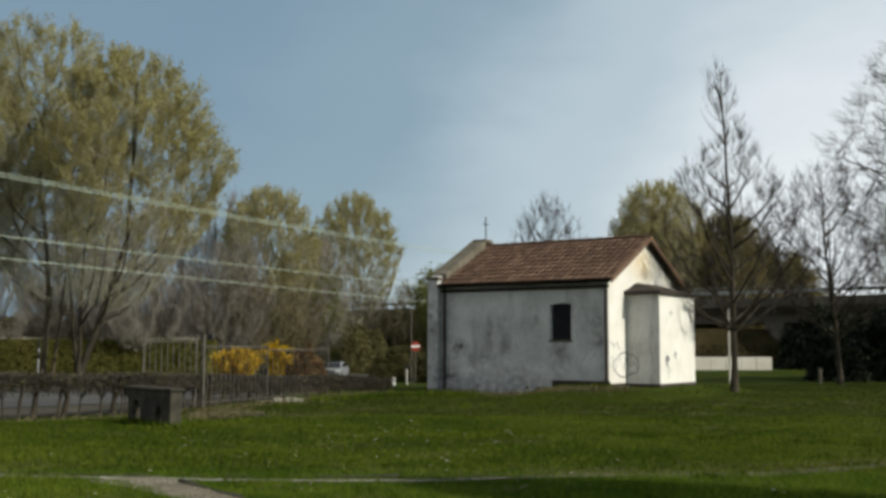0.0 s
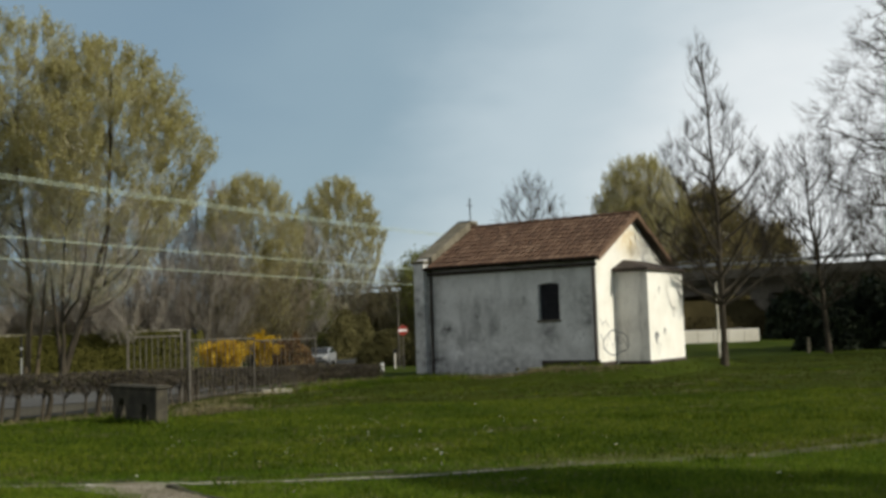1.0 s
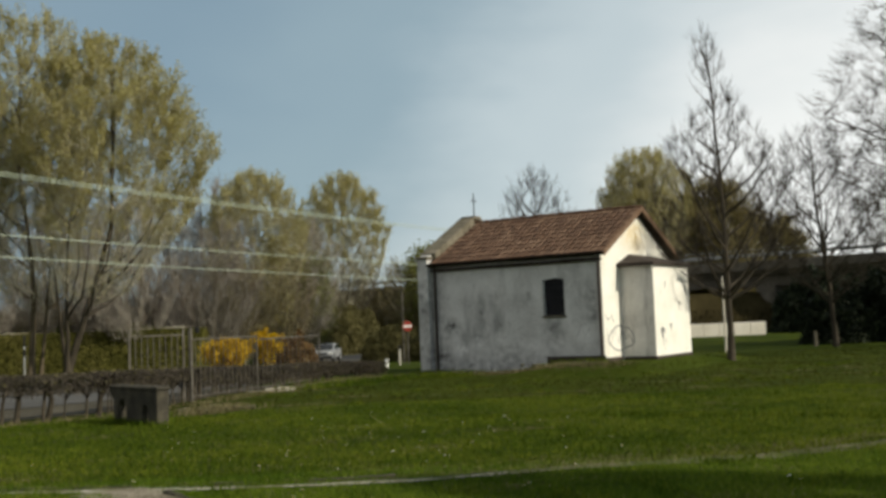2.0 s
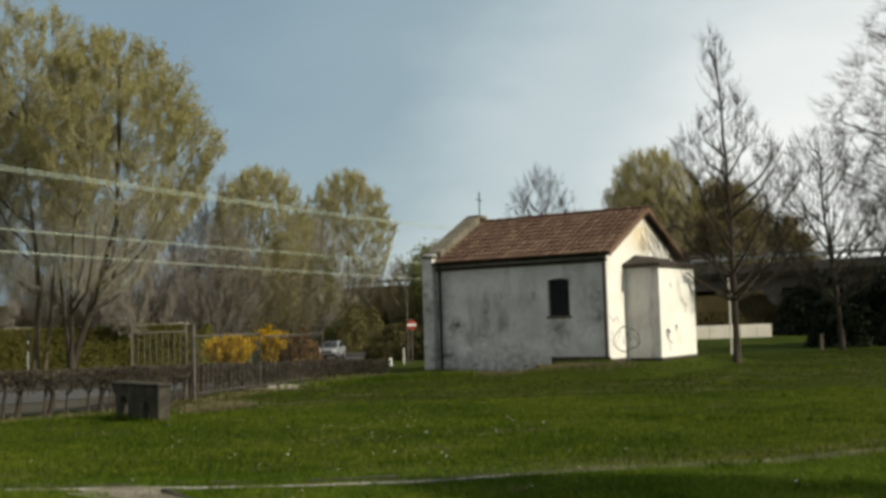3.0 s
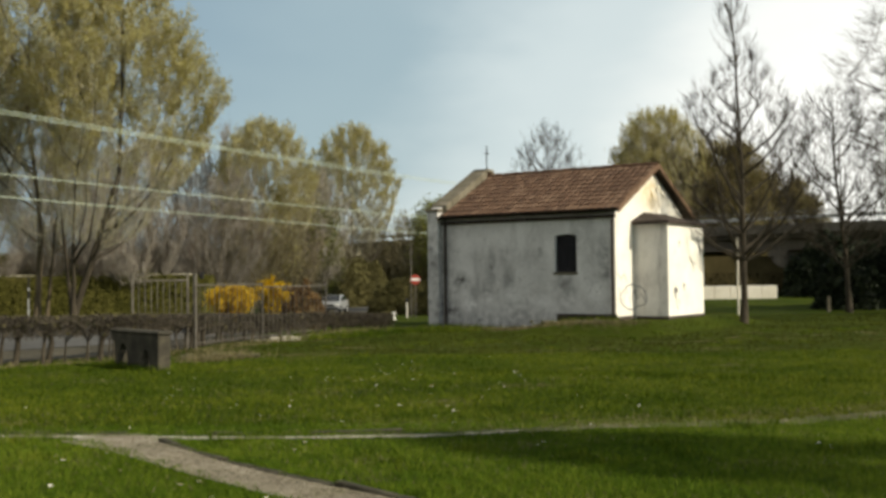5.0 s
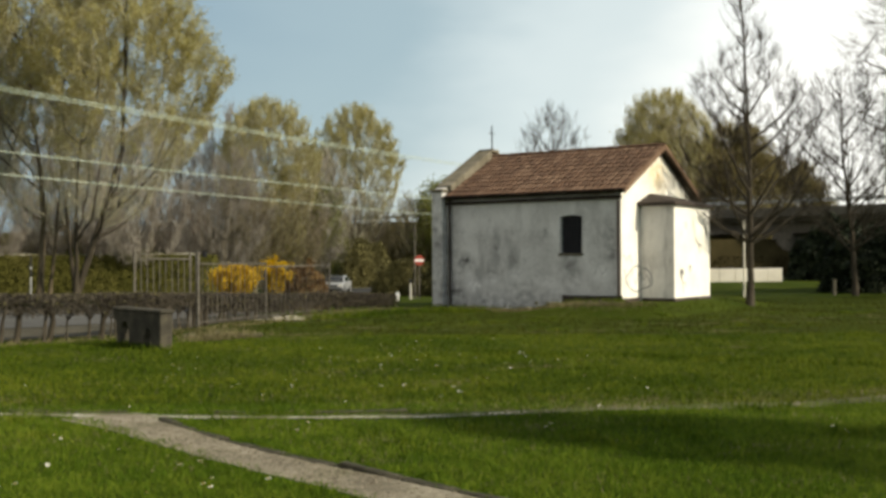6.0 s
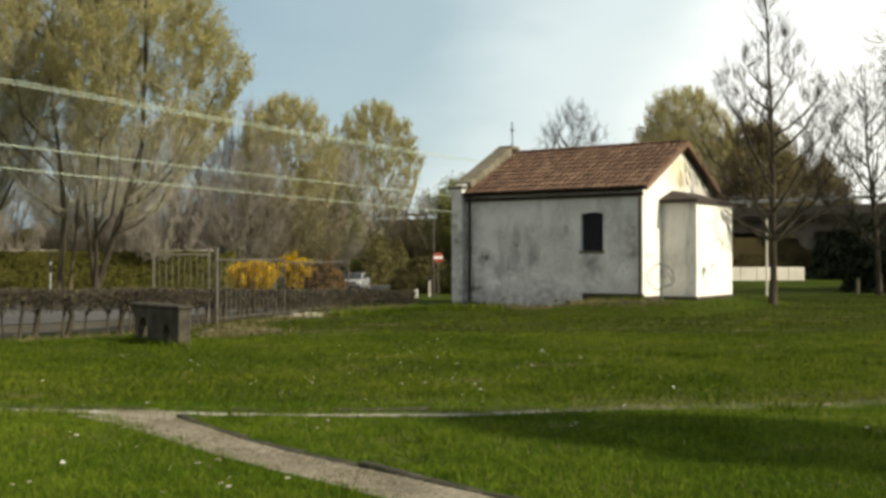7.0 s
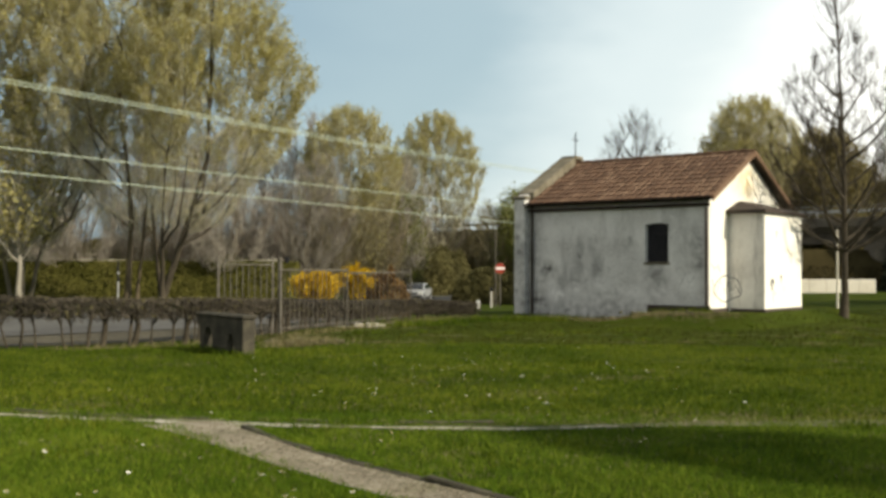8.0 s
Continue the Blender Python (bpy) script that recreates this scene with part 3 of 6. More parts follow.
    part("cap", block(F0 - 0.06, F1 + 0.05, -E - 0.06, 0.12, 3.88, 3.99), M_COPING, facade, "projecting stone cap", bevel=0.02)
    part("cap", block(F0 - 0.06, F1 + 0.05, W - 0.12, W + E + 0.06, 3.88, 3.99), M_COPING, facade, bevel=0.02)
    for sign in (-1, 1):
        a, b = Vector((0, W / 2 + sign * (W / 2 - 0.02), 4.03)), Vector((0, W / 2 + sign * 0.20, 5.44))
        n = 7
        for k in range(n):
            p, q = a.lerp(b, (k + 0.02) / n), a.lerp(b, (k + 0.98) / n)
            bm = bmesh.new()
            vs = []
            for pt in (p, q):
                for x in (F0 - 0.05, F1 + 0.16):
                    for dz in (-0.24, 0.085):
                        vs.append(bm.verts.new((x, pt.y, pt.z + dz)))
            for f in ((0, 1, 3, 2), (4, 6, 7, 5), (0, 4, 5, 1), (2, 3, 7, 6), (1, 5, 7, 3), (0, 2, 6, 4)):
                bm.faces.new([vs[i] for i in f])
            bmesh.ops.recalc_face_normals(bm, faces=bm.faces[:])
            part("coping_stone", bm, M_COPING, facade, bevel=0.01)
    part("pedestal", block(F0 + 0.02, F1 + 0.17, W / 2 - 0.26, W / 2 + 0.26, 5.44, 5.56), M_COPING, facade, bevel=0.02)
    bm = rod((0.02, W / 2, 5.55), (0.02, W / 2, 6.42), 0.022)
    rod((0.02, W / 2 - 0.17, 6.14), (0.02, W / 2 + 0.17, 6.14), 0.02, bm=bm)
    part("cross", bm, M_DARK, root, "thin iron cross on the parapet")
    # eaves, roof boards and gutters
    over, verge = 0.26, 0.24
    eave_z = 3.70
    rise = (TOP + 0.16 - eave_z) / (W / 2 + over)
    slope = math.atan(rise)
    for sign in (1, -1):
        y_eave = -over if sign > 0 else W + over
        bm = bmesh.new()
        vs = []
        for x in (0.004, L + verge):
            for y, z in ((y_eave, eave_z), (W / 2, TOP + 0.16)):
                for dz in (-0.08, 0.0):
                    vs.append(bm.verts.new((x, y, z + dz)))
        for f in ((0, 1, 3, 2), (4, 6, 7, 5), (0, 4, 5, 1), (2, 3, 7, 6), (1, 5, 7, 3), (0, 2, 6, 4)):
            bm.faces.new([vs[i] for i in f])
        bmesh.ops.recalc_face_normals(bm, faces=bm.faces[:])
        part("roof_deck", bm, M_EAVE, root)
        cornice = block(0.004, L + 0.06, -0.10, -0.004, 3.44, 3.55) if sign > 0 else block(0.004, L + 0.06, W + 0.004, W + 0.10, 3.44, 3.55)
        part("cornice", cornice, M_EAVE, root, "dark eaves moulding", bevel=0.015)
        y = y_eave + (-0.05 if sign > 0 else 0.05)
        bm = bmesh.new()
        ring = [(math.cos(a) * 0.065, math.sin(a) * 0.065) for a in [math.pi + math.pi * i / 6 for i in range(7)]]
        rows = [[bm.verts.new((x, y + c, eave_z - 0.0 + s)) for c, s in ring] for x in (0.01, L + verge)]
        for i in range(6):
            bm.faces.new((rows[0][i], rows[0][i + 1], rows[1][i + 1], rows[1][i]))
        bmesh.ops.solidify(bm, geom=bm.faces[:], thickness=0.006)
        part("gutter", bm, M_EAVE, root, "dark half-round gutter")
        bm = rod((0.16, y_eave + sign * 0.19, -0.1), (0.16, y_eave + sign * 0.19, 3.62), 0.045)
        part("downpipe", bm, M_EAVE, root, "dark rusty downpipe")
        if sign > 0:
            part("downpipe", rod((L - 0.05, -0.05, 0.5), (L - 0.05, -0.05, 3.4), 0.04), M_EAVE, root, "dark rusty downpipe")
    for y, z0, y1, z1 in ((-over, eave_z, W / 2, TOP + 0.16), (W + over, eave_z, W / 2, TOP + 0.16)):
        bm = bmesh.new()
        vs = []
        for x in (L + verge + 0.003, L + verge + 0.05):
            for yy, zz in ((y, z0), (y1, z1)):
                for dz in (-0.12, 0.05):
                    vs.append(bm.verts.new((x, yy, zz + dz)))
        for f in ((0, 1, 3, 2), (4, 6, 7, 5), (0, 4, 5, 1), (2, 3, 7, 6), (1, 5, 7, 3), (0, 2, 6, 4)):
            bm.faces.new([vs[i] for i in f])
        bmesh.ops.recalc_face_normals(bm, faces=bm.faces[:])
        part("bargeboard", bm, M_TILE_FAR, root)
    # apse: a square-ended annexe under a low roof
    P, s0, s1, AH = 1.16, 1.37, W - 1.37, 3.27
    bm = block(L + 0.024, L + P, s0, s1, 0.0, AH)
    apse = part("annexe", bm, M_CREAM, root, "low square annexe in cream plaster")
    # Thin panel whose greyer plaster holds the shade of this face.
    part("annexe_side", block(L + 0.024, L + P - 0.02, s0 - 0.012, s0 - 0.002, 0.40, AH - 0.02), M_SIDE, apse, "streaked annexe side toned grey for its shaded face")
    # the same dark strip added round the annexe's foot
    part("plinth", block(L + 0.08, L + P + 0.03, s0 - 0.03, s1 + 0.03, 0.0, 0.40), M_EAVE, apse, bevel=0.012)
    o = 0.20
    bm = bmesh.new()
    e, f, lip = L + P + 0.10, s1 + 0.04, 0.10
    base = [bm.verts.new(v) for v in ((L + 0.026, s0 - o, AH), (e, s0 - o, AH), (e, f, AH), (L + 0.026, f, AH))]
    mid = [bm.verts.new(v) for v in ((L + 0.026, s0 - o, AH + lip), (e, s0 - o, AH + lip), (e, f, AH + lip), (L + 0.026, f, AH + lip))]
    top = [bm.verts.new(v) for v in ((L + 0.026, s0 + 0.80, AH + 0.44), (L + 0.026, s1 - 0.80, AH + 0.44))]
    bm.faces.new(base[::-1])
    for i in range(4):
        j = (i + 1) % 4
        bm.faces.new((base[i], base[j], mid[j], mid[i]))
    bm.faces.new((mid[0], mid[1], top[0]))
    bm.faces.new((mid[1], mid[2], top[1], top[0]))
    bm.faces.new((mid[2], mid[3], top[1]))
    bm.faces.new((mid[3], mid[0], top[0], top[1]))
    bmesh.ops.recalc_face_normals(bm, faces=bm.faces[:])
    part("annexe_roof", bm, M_EAVE, apse, "dark weathered hipped roof of the annexe")
    # spray-painted scrawls
    def scrawl(points, width, x_plane, parent, along="gable", paint=M_SPRAY):
        bm = bmesh.new()
        pts = [Vector(p) for p in points]
        prev = None
        for i, p in enumerate(pts):
            d = (pts[min(i + 1, len(pts) - 1)] - pts[max(i - 1, 0)]).normalized()
            nrm = Vector((-d.y, d.x)) * width / 2
            pair = []
            for q in (p + nrm, p - nrm):
                pair.append(bm.verts.new((x_plane, q.x, q.y) if along == "gable" else (q.x, x_plane, q.y)))
            if prev:
                bm.faces.new((prev[0], prev[1], pair[1], pair[0]))
            prev = pair
        bmesh.ops.recalc_face_normals(bm, faces=bm.faces[:])
        part("scrawl", bm, paint, parent, "faded spray-painted scrawl")
    gx, ax, sy = L + 0.025, L + P + 0.004, s0 - 0.016
    half = [math.pi / 2 + 0.26 * k for k in range(13)]
    scrawl([(s0 + 0.02 + (1.02 + 0.10 * math.sin(2.3 * a)) * math.cos(a), 1.00 + (0.38 + 0.05 * math.cos(3 * a)) * math.sin(a)) for a in half], 0.05, gx, root, paint=M_SPRAY_FAINT)
    scrawl([(L + 0.03 - (0.40 + 0.05 * math.sin(2 * a)) * math.cos(a), 1.00 + (0.38 + 0.07 * math.cos(2.2 * a)) * math.sin(a)) for a in half], 0.045, sy, apse, "side", M_SPRAY_FAINT)
    scrawl([(0.20, 1.30), (0.45, 0.78), (0.80, 1.28), (1.05, 0.85), (1.36, 1.22)], 0.045, gx, root, paint=M_SPRAY_FAINT)
    scrawl([(L + 0.03, 1.22), (L + 0.14, 0.92), (L + 0.24, 1.12), (L + 0.40, 0.84)], 0.04, sy, apse, "side", M_SPRAY_FAINT)
    scrawl([(0.15, 1.75), (0.35, 1.58), (0.6, 1.72), (0.8, 1.5)], 0.035, gx, root, paint=M_SPRAY_FAINT)
    for pts in ([(0.75, 0.62), (0.92, 0.98), (1.02, 0.66), (1.16, 1.0), (1.26, 0.70), (1.42, 0.92)], [(1.60, 0.92), (1.72, 1.08), (1.84, 0.88), (1.98, 1.04)],
                [(2.45, 1.02), (2.62, 1.18), (2.75, 1.0), (2.92, 1.14)], [(3.62, 0.78), (3.78, 0.98), (3.92, 0.76), (4.08, 0.96), (4.2, 0.80)],
                [(5.45, 1.02), (5.60, 1.32), (5.74, 1.05), (5.92, 1.25)], [(5.5, 1.34), (5.95, 1.42)]):
        scrawl([(u + 0.03 * math.sin(9 * z), z + 0.1) for u, z in pts], 0.06, -0.005, root, "side", M_LIMEWASH)
    for yy, zz, r, wd in ((3.95, 2.78, 0.15, 0.07), (4.16, 2.66, 0.14, 0.07), (4.05, 2.52, 0.10, 0.04), (4.20, 2.40, 0.09, 0.04), (1.95, 1.12, 0.13, 0.13), (2.65, 1.30, 0.09, 0.06), (2.1, 0.75, 0.16, 0.03), (2.3, 2.65, 0.10, 0.03), (3.5, 1.95, 0.14, 0.03)):
        scrawl([(yy + r * math.cos(a) * (0.6 + 0.4 * math.sin(3 * a)), zz + r * math.sin(a)) for a in [0.5 * k for k in range(11)]], wd, ax, apse)
    return root, dict(L=L, W=W, over=over, verge=verge, eave_z=eave_z, TOP=TOP, rise=rise, slope=slope)


CH, ROOF = chapel()


# ---- trees ----
def grow(seed, height, radius, crown_from, trunk_r, targets, env, steep, subs, twigs, twig_len, bark, twig_mat,
         leaf=None, leaves=0, leaf_size=0.12, lean=0.0, sub_len=0.3, stems=1, leaf_from=0.0, droop=0.35, limb_parts=True, up=0.45, thin=1.0, limb_r=0.5):
    """Trunk and crown meshes of a tree: limbs reach from the trunk to points inside an envelope, shoots and twigs grow from them."""
    rng = random.Random(seed)
    nrng = np.random.default_rng(seed)
    wood, fine, spots, limbs = Tubes(), Tubes(), [], []

    def jitter(s):
        return Vector((rng.gauss(0, s), rng.gauss(0, s), rng.gauss(0, s)))

    trunks = []
    for k in range(stems):
        a = 2 * math.pi * (k + rng.random() * 0.5) / max(stems, 1)
        off = Vector((math.cos(a), math.sin(a), 0)) * (0.0 if stems == 1 else 0.45)
        tip = Vector((lean * height, 0, height * (1.0 if k == 0 else rng.uniform(0.75, 0.93)))) + (Vector() if stems == 1 else Vector((math.cos(a), math.sin(a), 0)) * radius * 0.38)
        n = 12
        pts = []
        for i in range(n + 1):
            t = i / n
            p = off.lerp(tip, t) + (jitter(0.008 * height) * math.sin(math.pi * t) if 0 < i < n else Vector())
            pts.append(p)
        radii = [trunk_r * (1 if k == 0 else 0.75) * ((1 - i / n) ** 0.9 * 0.95 + 0.05) * (1.35 if i == 0 else 1) for i in range(n + 1)]
        wood.add(pts, radii, 8)
        trunks.append((pts, radii))

    def on_trunk(pts, z):
        for a, b in zip(pts, pts[1:]):
            if a.z <= z <= b.z:
                return a.lerp(b, (z - a.z) / max(b.z - a.z, 1e-6))
        return pts[-1] if z > pts[-1].z else pts[0]

    golden = 2.39996
    for i in range(targets):
        f = ((i + rng.random()) / targets) ** 0.85
        z = crown_from + (height - crown_from) * (0.06 + 0.94 * f)
        pts, radii = trunks[rng.randrange(len(trunks))]
        a = i * golden + rng.uniform(-0.5, 0.5)
        r = radius * env((z - crown_from) / (height - crown_from)) * rng.uniform(0.5, 1.0) ** 0.45
        axis = on_trunk(trunks[0][0], z)
        goal = Vector((axis.x + math.cos(a) * r, axis.y + math.sin(a) * r, z))
        hz = max(crown_from * rng.uniform(0.65, 1.0), z - steep * (goal - axis).length - 0.06 * height)
        hz = min(hz, pts[-1].z * 0.97)
        root = on_trunk(pts, hz)
        span = goal - root
        bend = Vector((span.x * 0.62, span.y * 0.62, span.z * droop)) + jitter(0.05 * span.length)
        line = []
        m = 6
        for k in range(m + 1):
            t = k / m
            line.append(root + bend * (2 * t * (1 - t)) + span * (t * t) + (jitter(0.015 * span.length) if 0 < k < m else Vector()))
        tr = trunk_r * (1 - hz / height) ** 0.8 * limb_r + 0.012
        limb = Tubes() if limb_parts else fine
        limb.add(line, [tr * (1 - 0.85 * k / m) for k in range(m + 1)], 5)
        if limb_parts:
            limbs.append(("limb", limb.mesh("limb", bark)))
        for s in range(subs if z > leaf_from * height else max(2, int(subs * 0.25))):
            t = rng.uniform(0.3, 1.0)
            k = min(m - 1, int(t * m))
            p = line[k].lerp(line[k + 1], t * m - k)
            tan = (line[k + 1] - line[k]).normalized()
            d = (tan * 0.8 + Vector((0, 0, up)) + jitter(0.42)).normalized()
            ln = sub_len * radius * rng.uniform(0.5, 1.0) * (1.15 - 0.4 * t)
            q = p + d * ln * 0.5 + jitter(0.04 * ln)
            e = q + (d + Vector((0, 0, 0.25))).normalized() * ln * 0.5
            fine.add([p, q, e], [(0.016 + 0.004 * ln) * thin, 0.011 * thin, 0.005 * thin], 3)
            for w in range(twigs):
                u = rng.uniform(0.15, 1.0)
                b = p.lerp(q, u * 2) if u < 0.5 else q.lerp(e, u * 2 - 1)
                dd = (d * 0.6 + Vector((0, 0, up * 0.8)) + jitter(0.5)).normalized()
                tl = twig_len * rng.uniform(0.5, 1.2)
                fine.add([b, b + dd * tl], [0.008 * thin, 0.003 * thin], 3)
                if leaf:
                    spots.append((b, b + dd * tl))
    out = [("trunk", wood.mesh("trunk", bark)), ("crown", fine.mesh("crown", twig_mat))] + limbs
    if leaf and leaves:
        keep = [s for s in spots if s[0].z > leaf_from * height or rng.random() < 0.10]
        idx = nrng.integers(0, len(keep), leaves)
        t = nrng.random(leaves)[:, None]
        A, B = np.array([s[0] for s in keep])[idx], np.array([s[1] for s in keep])[idx]
        c = A + (B - A) * t + nrng.normal(size=(leaves, 3)) * leaf_size * 2.8
        out.append(("foliage", leaf_mesh("foliage", c, leaf_size * nrng.uniform(0.6, 1.3, leaves), leaf, nrng, up=0.6)))
    return out


def plant(name, meshes, x, y, label, category="tree", group="", turn=0.0, scale=1.0, wide=1.0, sink=0.05):
    root = thing(name, pose(x, y, ground_z(x, y) - sink, 0, 0, turn), label, category, group)
    trunk = None
    for n, me in meshes:
        ob = part(n, me, None, root)
        if n in ("crown", "foliage"):
            tagged(ob, kind="stuff")
        ob.matrix_basis = Matrix.Diagonal((scale * wide, scale * wide, scale, 1))
    return root


def dome(t):
    return math.sqrt(max(0.03, 1 - ((t - 0.34) / 0.69) ** 2)) if t > 0.34 else 0.38 + 0.62 * t / 0.34


def spindle(t):
    return 0.62 + 0.80 * t if t < 0.45 else max(0.06, (1 - (t - 0.45) / 0.55) ** 1.25)


def rounded(t):
    return math.sqrt(max(0.02, 1 - (2 * t - 0.9) ** 2 / 1.25))


def fan(t):
    return 0.35 + 0.65 * t if t < 0.8 else max(0.15, 0.87 - 3.2 * (t - 0.8))


def branching(seed, height, trunk_r, crown_from, env, trunk_line, levels, bark, twig_mat, shoots, shoot_len, shoot_r=0.006, upward=0.6, leaf=None, leaves=0,
              leaf_size=0.08, shell=0.55, leaf_low=0.35, droop=0.0, stems=()):
    """Trunk, limbs and crown of a tree whose branches fill an envelope. env: radius by height share; trunk_line: x, y, z of the stem's axis;
    levels: (count, steepness, radius, inner share) of each order of branch; stems: side stems that leave the foot."""
    rng = np.random.default_rng(seed)
    wood, fine, limbs = Tubes(), Tubes(), []
    axis = np.array(trunk_line, float)

    def centre(z):
        return np.column_stack([np.interp(z, axis[:, 2], axis[:, 0]), np.interp(z, axis[:, 2], axis[:, 1]), z])

    def reach(z, ang):
        t = np.clip((z - crown_from) / (height - crown_from), 0, 1)
        lump = np.array([noise.noise((math.cos(a) * 1.3 + seed, math.sin(a) * 1.3, v * 0.28)) for a, v in zip(ang, z)])
        return np.array([env(v) for v in t]) * (1 + 0.16 * lump)

    def inside(n, inner):
        z = crown_from + (height - crown_from) * rng.random(3 * n)
        ang = rng.uniform(0, 2 * math.pi, 3 * n)
        r = reach(z, ang)
        keep = np.flatnonzero(rng.random(3 * n) < np.clip(r / r.max(), 0.15, 1))[:n]
        z, ang, r = z[keep], ang[keep], r[keep] * np.sqrt(rng.uniform(inner ** 2, 1, len(keep)))
        return centre(z) + np.column_stack([np.cos(ang) * r, np.sin(ang) * r, np.zeros(len(z))])

    def stem(line, r0, r1):
        z = np.linspace(line[0][2], line[-1][2], 14)
        p = np.column_stack([np.interp(z, line[:, 2], line[:, 0]), np.interp(z, line[:, 2], line[:, 1]), z])
        p[1:-1, :2] += rng.normal(0, 0.006 * height / 4, (12, 2))
        share = np.linspace(0, 1, 14)
        wood.add([Vector(v) for v in p], [(r0 + (r1 - r0) * k ** 0.8) * (1.3 if k == 0 else 1) for k in share], 8)
        return p

    spine = stem(axis, trunk_r, trunk_r * 0.12)
    dense = [np.column_stack([np.interp(np.linspace(0, 13, 60), range(14), spine[:, k]) for k in range(3)])]
    for line in stems:
        p = stem(np.array(line, float), trunk_r * 0.6, trunk_r * 0.12)
        dense.append(np.column_stack([np.interp(np.linspace(0, 13, 40), range(14), p[:, k]) for k in range(3)]))
    nodes = np.concatenate(dense)
    nodes = nodes[nodes[:, 2] > crown_from * 0.72]
    grown = nodes
    for order, (count, steep, radius, inner) in enumerate(levels):
        goals = inside(count, inner)
        fresh = []
        for q in goals:
            d = q - nodes
            flat = np.hypot(d[:, 0], d[:, 1])
            cost = np.sqrt((d ** 2).sum(1)) + 2.5 * np.clip(steep * flat - d[:, 2], 0, None)
            p = nodes[np.argmin(cost)]
            span = q - p
            ln = float(np.linalg.norm(span))
            if ln < 0.15:
                continue
            bend = np.array([span[0] * 0.18, span[1] * 0.18, (-0.16 + droop) * ln * min(1, np.hypot(span[0], span[1]) / ln)])
            t = np.linspace(0, 1, 6)[:, None]
            line = p + span * t + bend * (4 * t * (1 - t)) * 0.8
            line[1:-1] += rng.normal(0, 0.018 * ln, (4, 3))
            r0 = min(radius * (0.55 + 0.09 * ln), trunk_r * 0.6)
            tube = Tubes() if order == 0 else fine
            tube.add([Vector(v) for v in line], [r0 * (1 - 0.72 * k / 5) for k in range(6)], 5 if order == 0 else 3)
            if order == 0:
                limbs.append(("limb", tube.mesh("limb", bark)))
            fresh.append(line[1:])
        grown = np.concatenate(fresh)
        nodes = np.concatenate([nodes, grown]) if order == 0 else grown
    # shoots on the last order of branches, pointing outwards and up
    pick = grown[rng.integers(0, len(grown), shoots)]
    mid = centre(np.clip(pick[:, 2] - 0.25 * (height - crown_from), crown_from * 0.8, None))
    out = pick - mid
    out /= np.linalg.norm(out, axis=1)[:, None] + 1e-9
    out += rng.normal(0, 0.38, out.shape)
    out[:, 2] += upward
    out /= np.linalg.norm(out, axis=1)[:, None]
    tip = pick + out * (shoot_len * rng.uniform(0.4, 1.15, shoots))[:, None]
    for p, q in zip(pick, tip):
        fine.add([Vector(p), Vector(q)], [shoot_r, shoot_r * 0.4], 3)
    parts = [("trunk", wood.mesh("trunk", bark)), ("crown", fine.mesh("crown", twig_mat))] + limbs
    if leaf:
        c = centre(tip[:, 2])
        ang = np.arctan2(tip[:, 1] - c[:, 1], tip[:, 0] - c[:, 0])
        far = np.hypot(tip[:, 0] - c[:, 0], tip[:, 1] - c[:, 1]) / np.maximum(reach(tip[:, 2], ang), 0.2)
        share = (tip[:, 2] - crown_from) / (height - crown_from)
        want = np.clip((share - leaf_low) * 2.6, 0.04, 1) * np.clip(0.25 + 0.9 * (np.maximum(far, share) - shell) / (1 - shell), 0.12, 1)
        idx = rng.choice(shoots, leaves, p=want / want.sum())
        t = rng.random(leaves)[:, None] ** 0.7
        spot = pick[idx] + (tip[idx] - pick[idx]) * t + rng.normal(0, leaf_size * 1.0, (leaves, 3))
        parts.append(("foliage", leaf_mesh("foliage", spot, leaf_size * rng.uniform(0.6, 1.3, leaves), leaf, rng, up=0.8)))
    return parts


def crown_of(radius, wide=0.45, low=0.35):
    """Envelope: swells from a narrow foot to its widest place, then closes as a dome."""
    def env(t):
        if t < wide:
            return radius * (low + (1 - low) * math.sin(0.5 * math.pi * t / wide))
        return radius * math.sqrt(max(0.02, 1 - ((t - wide) / (1.0 - wide)) ** 2))
    return env


def whip(radius):
    """Envelope of a young tree with one leader: wide low down, a thin tuft at the top."""
    def env(t):
        return radius * (0.85 + 0.15 * t / 0.2 if t < 0.2 else 1 - 0.22 * (t - 0.2) / 0.3 if t < 0.5 else 0.78 - 0.46 * (t - 0.5) / 0.2 if t < 0.7 else 0.32 - 0.18 * (t - 0.7) / 0.3)
    return env


POPLAR_A = branching(11, 19.2, 0.24, 4.4, crown_of(5.3, 0.54, 0.36), [(0, 0, 0), (1.5, 0, 4.5), (2.7, 0, 8.5), (2.9, 0, 13), (2.9, 0, 18.4)],
                     [(22, 1.3, 0.070, 0.5), (190, 1.1, 0.030, 0.45), (1200, 0.8, 0.014, 0.3)], M_BARK_DARK, M_TWIG_PALE, 11000, 0.95, 0.008, 0.75, M_CATKIN, 100000, 0.068, leaf_low=0.16,
                     stems=[[(0.1, 0.2, 0), (-0.5, 0.5, 4), (-1.2, 0.8, 9), (-1.0, 0.8, 12)], [(0.2, -0.2, 0.3), (0.3, -0.6, 4), (0.6, -1.0, 8), (1.2, -1.0, 12)]])
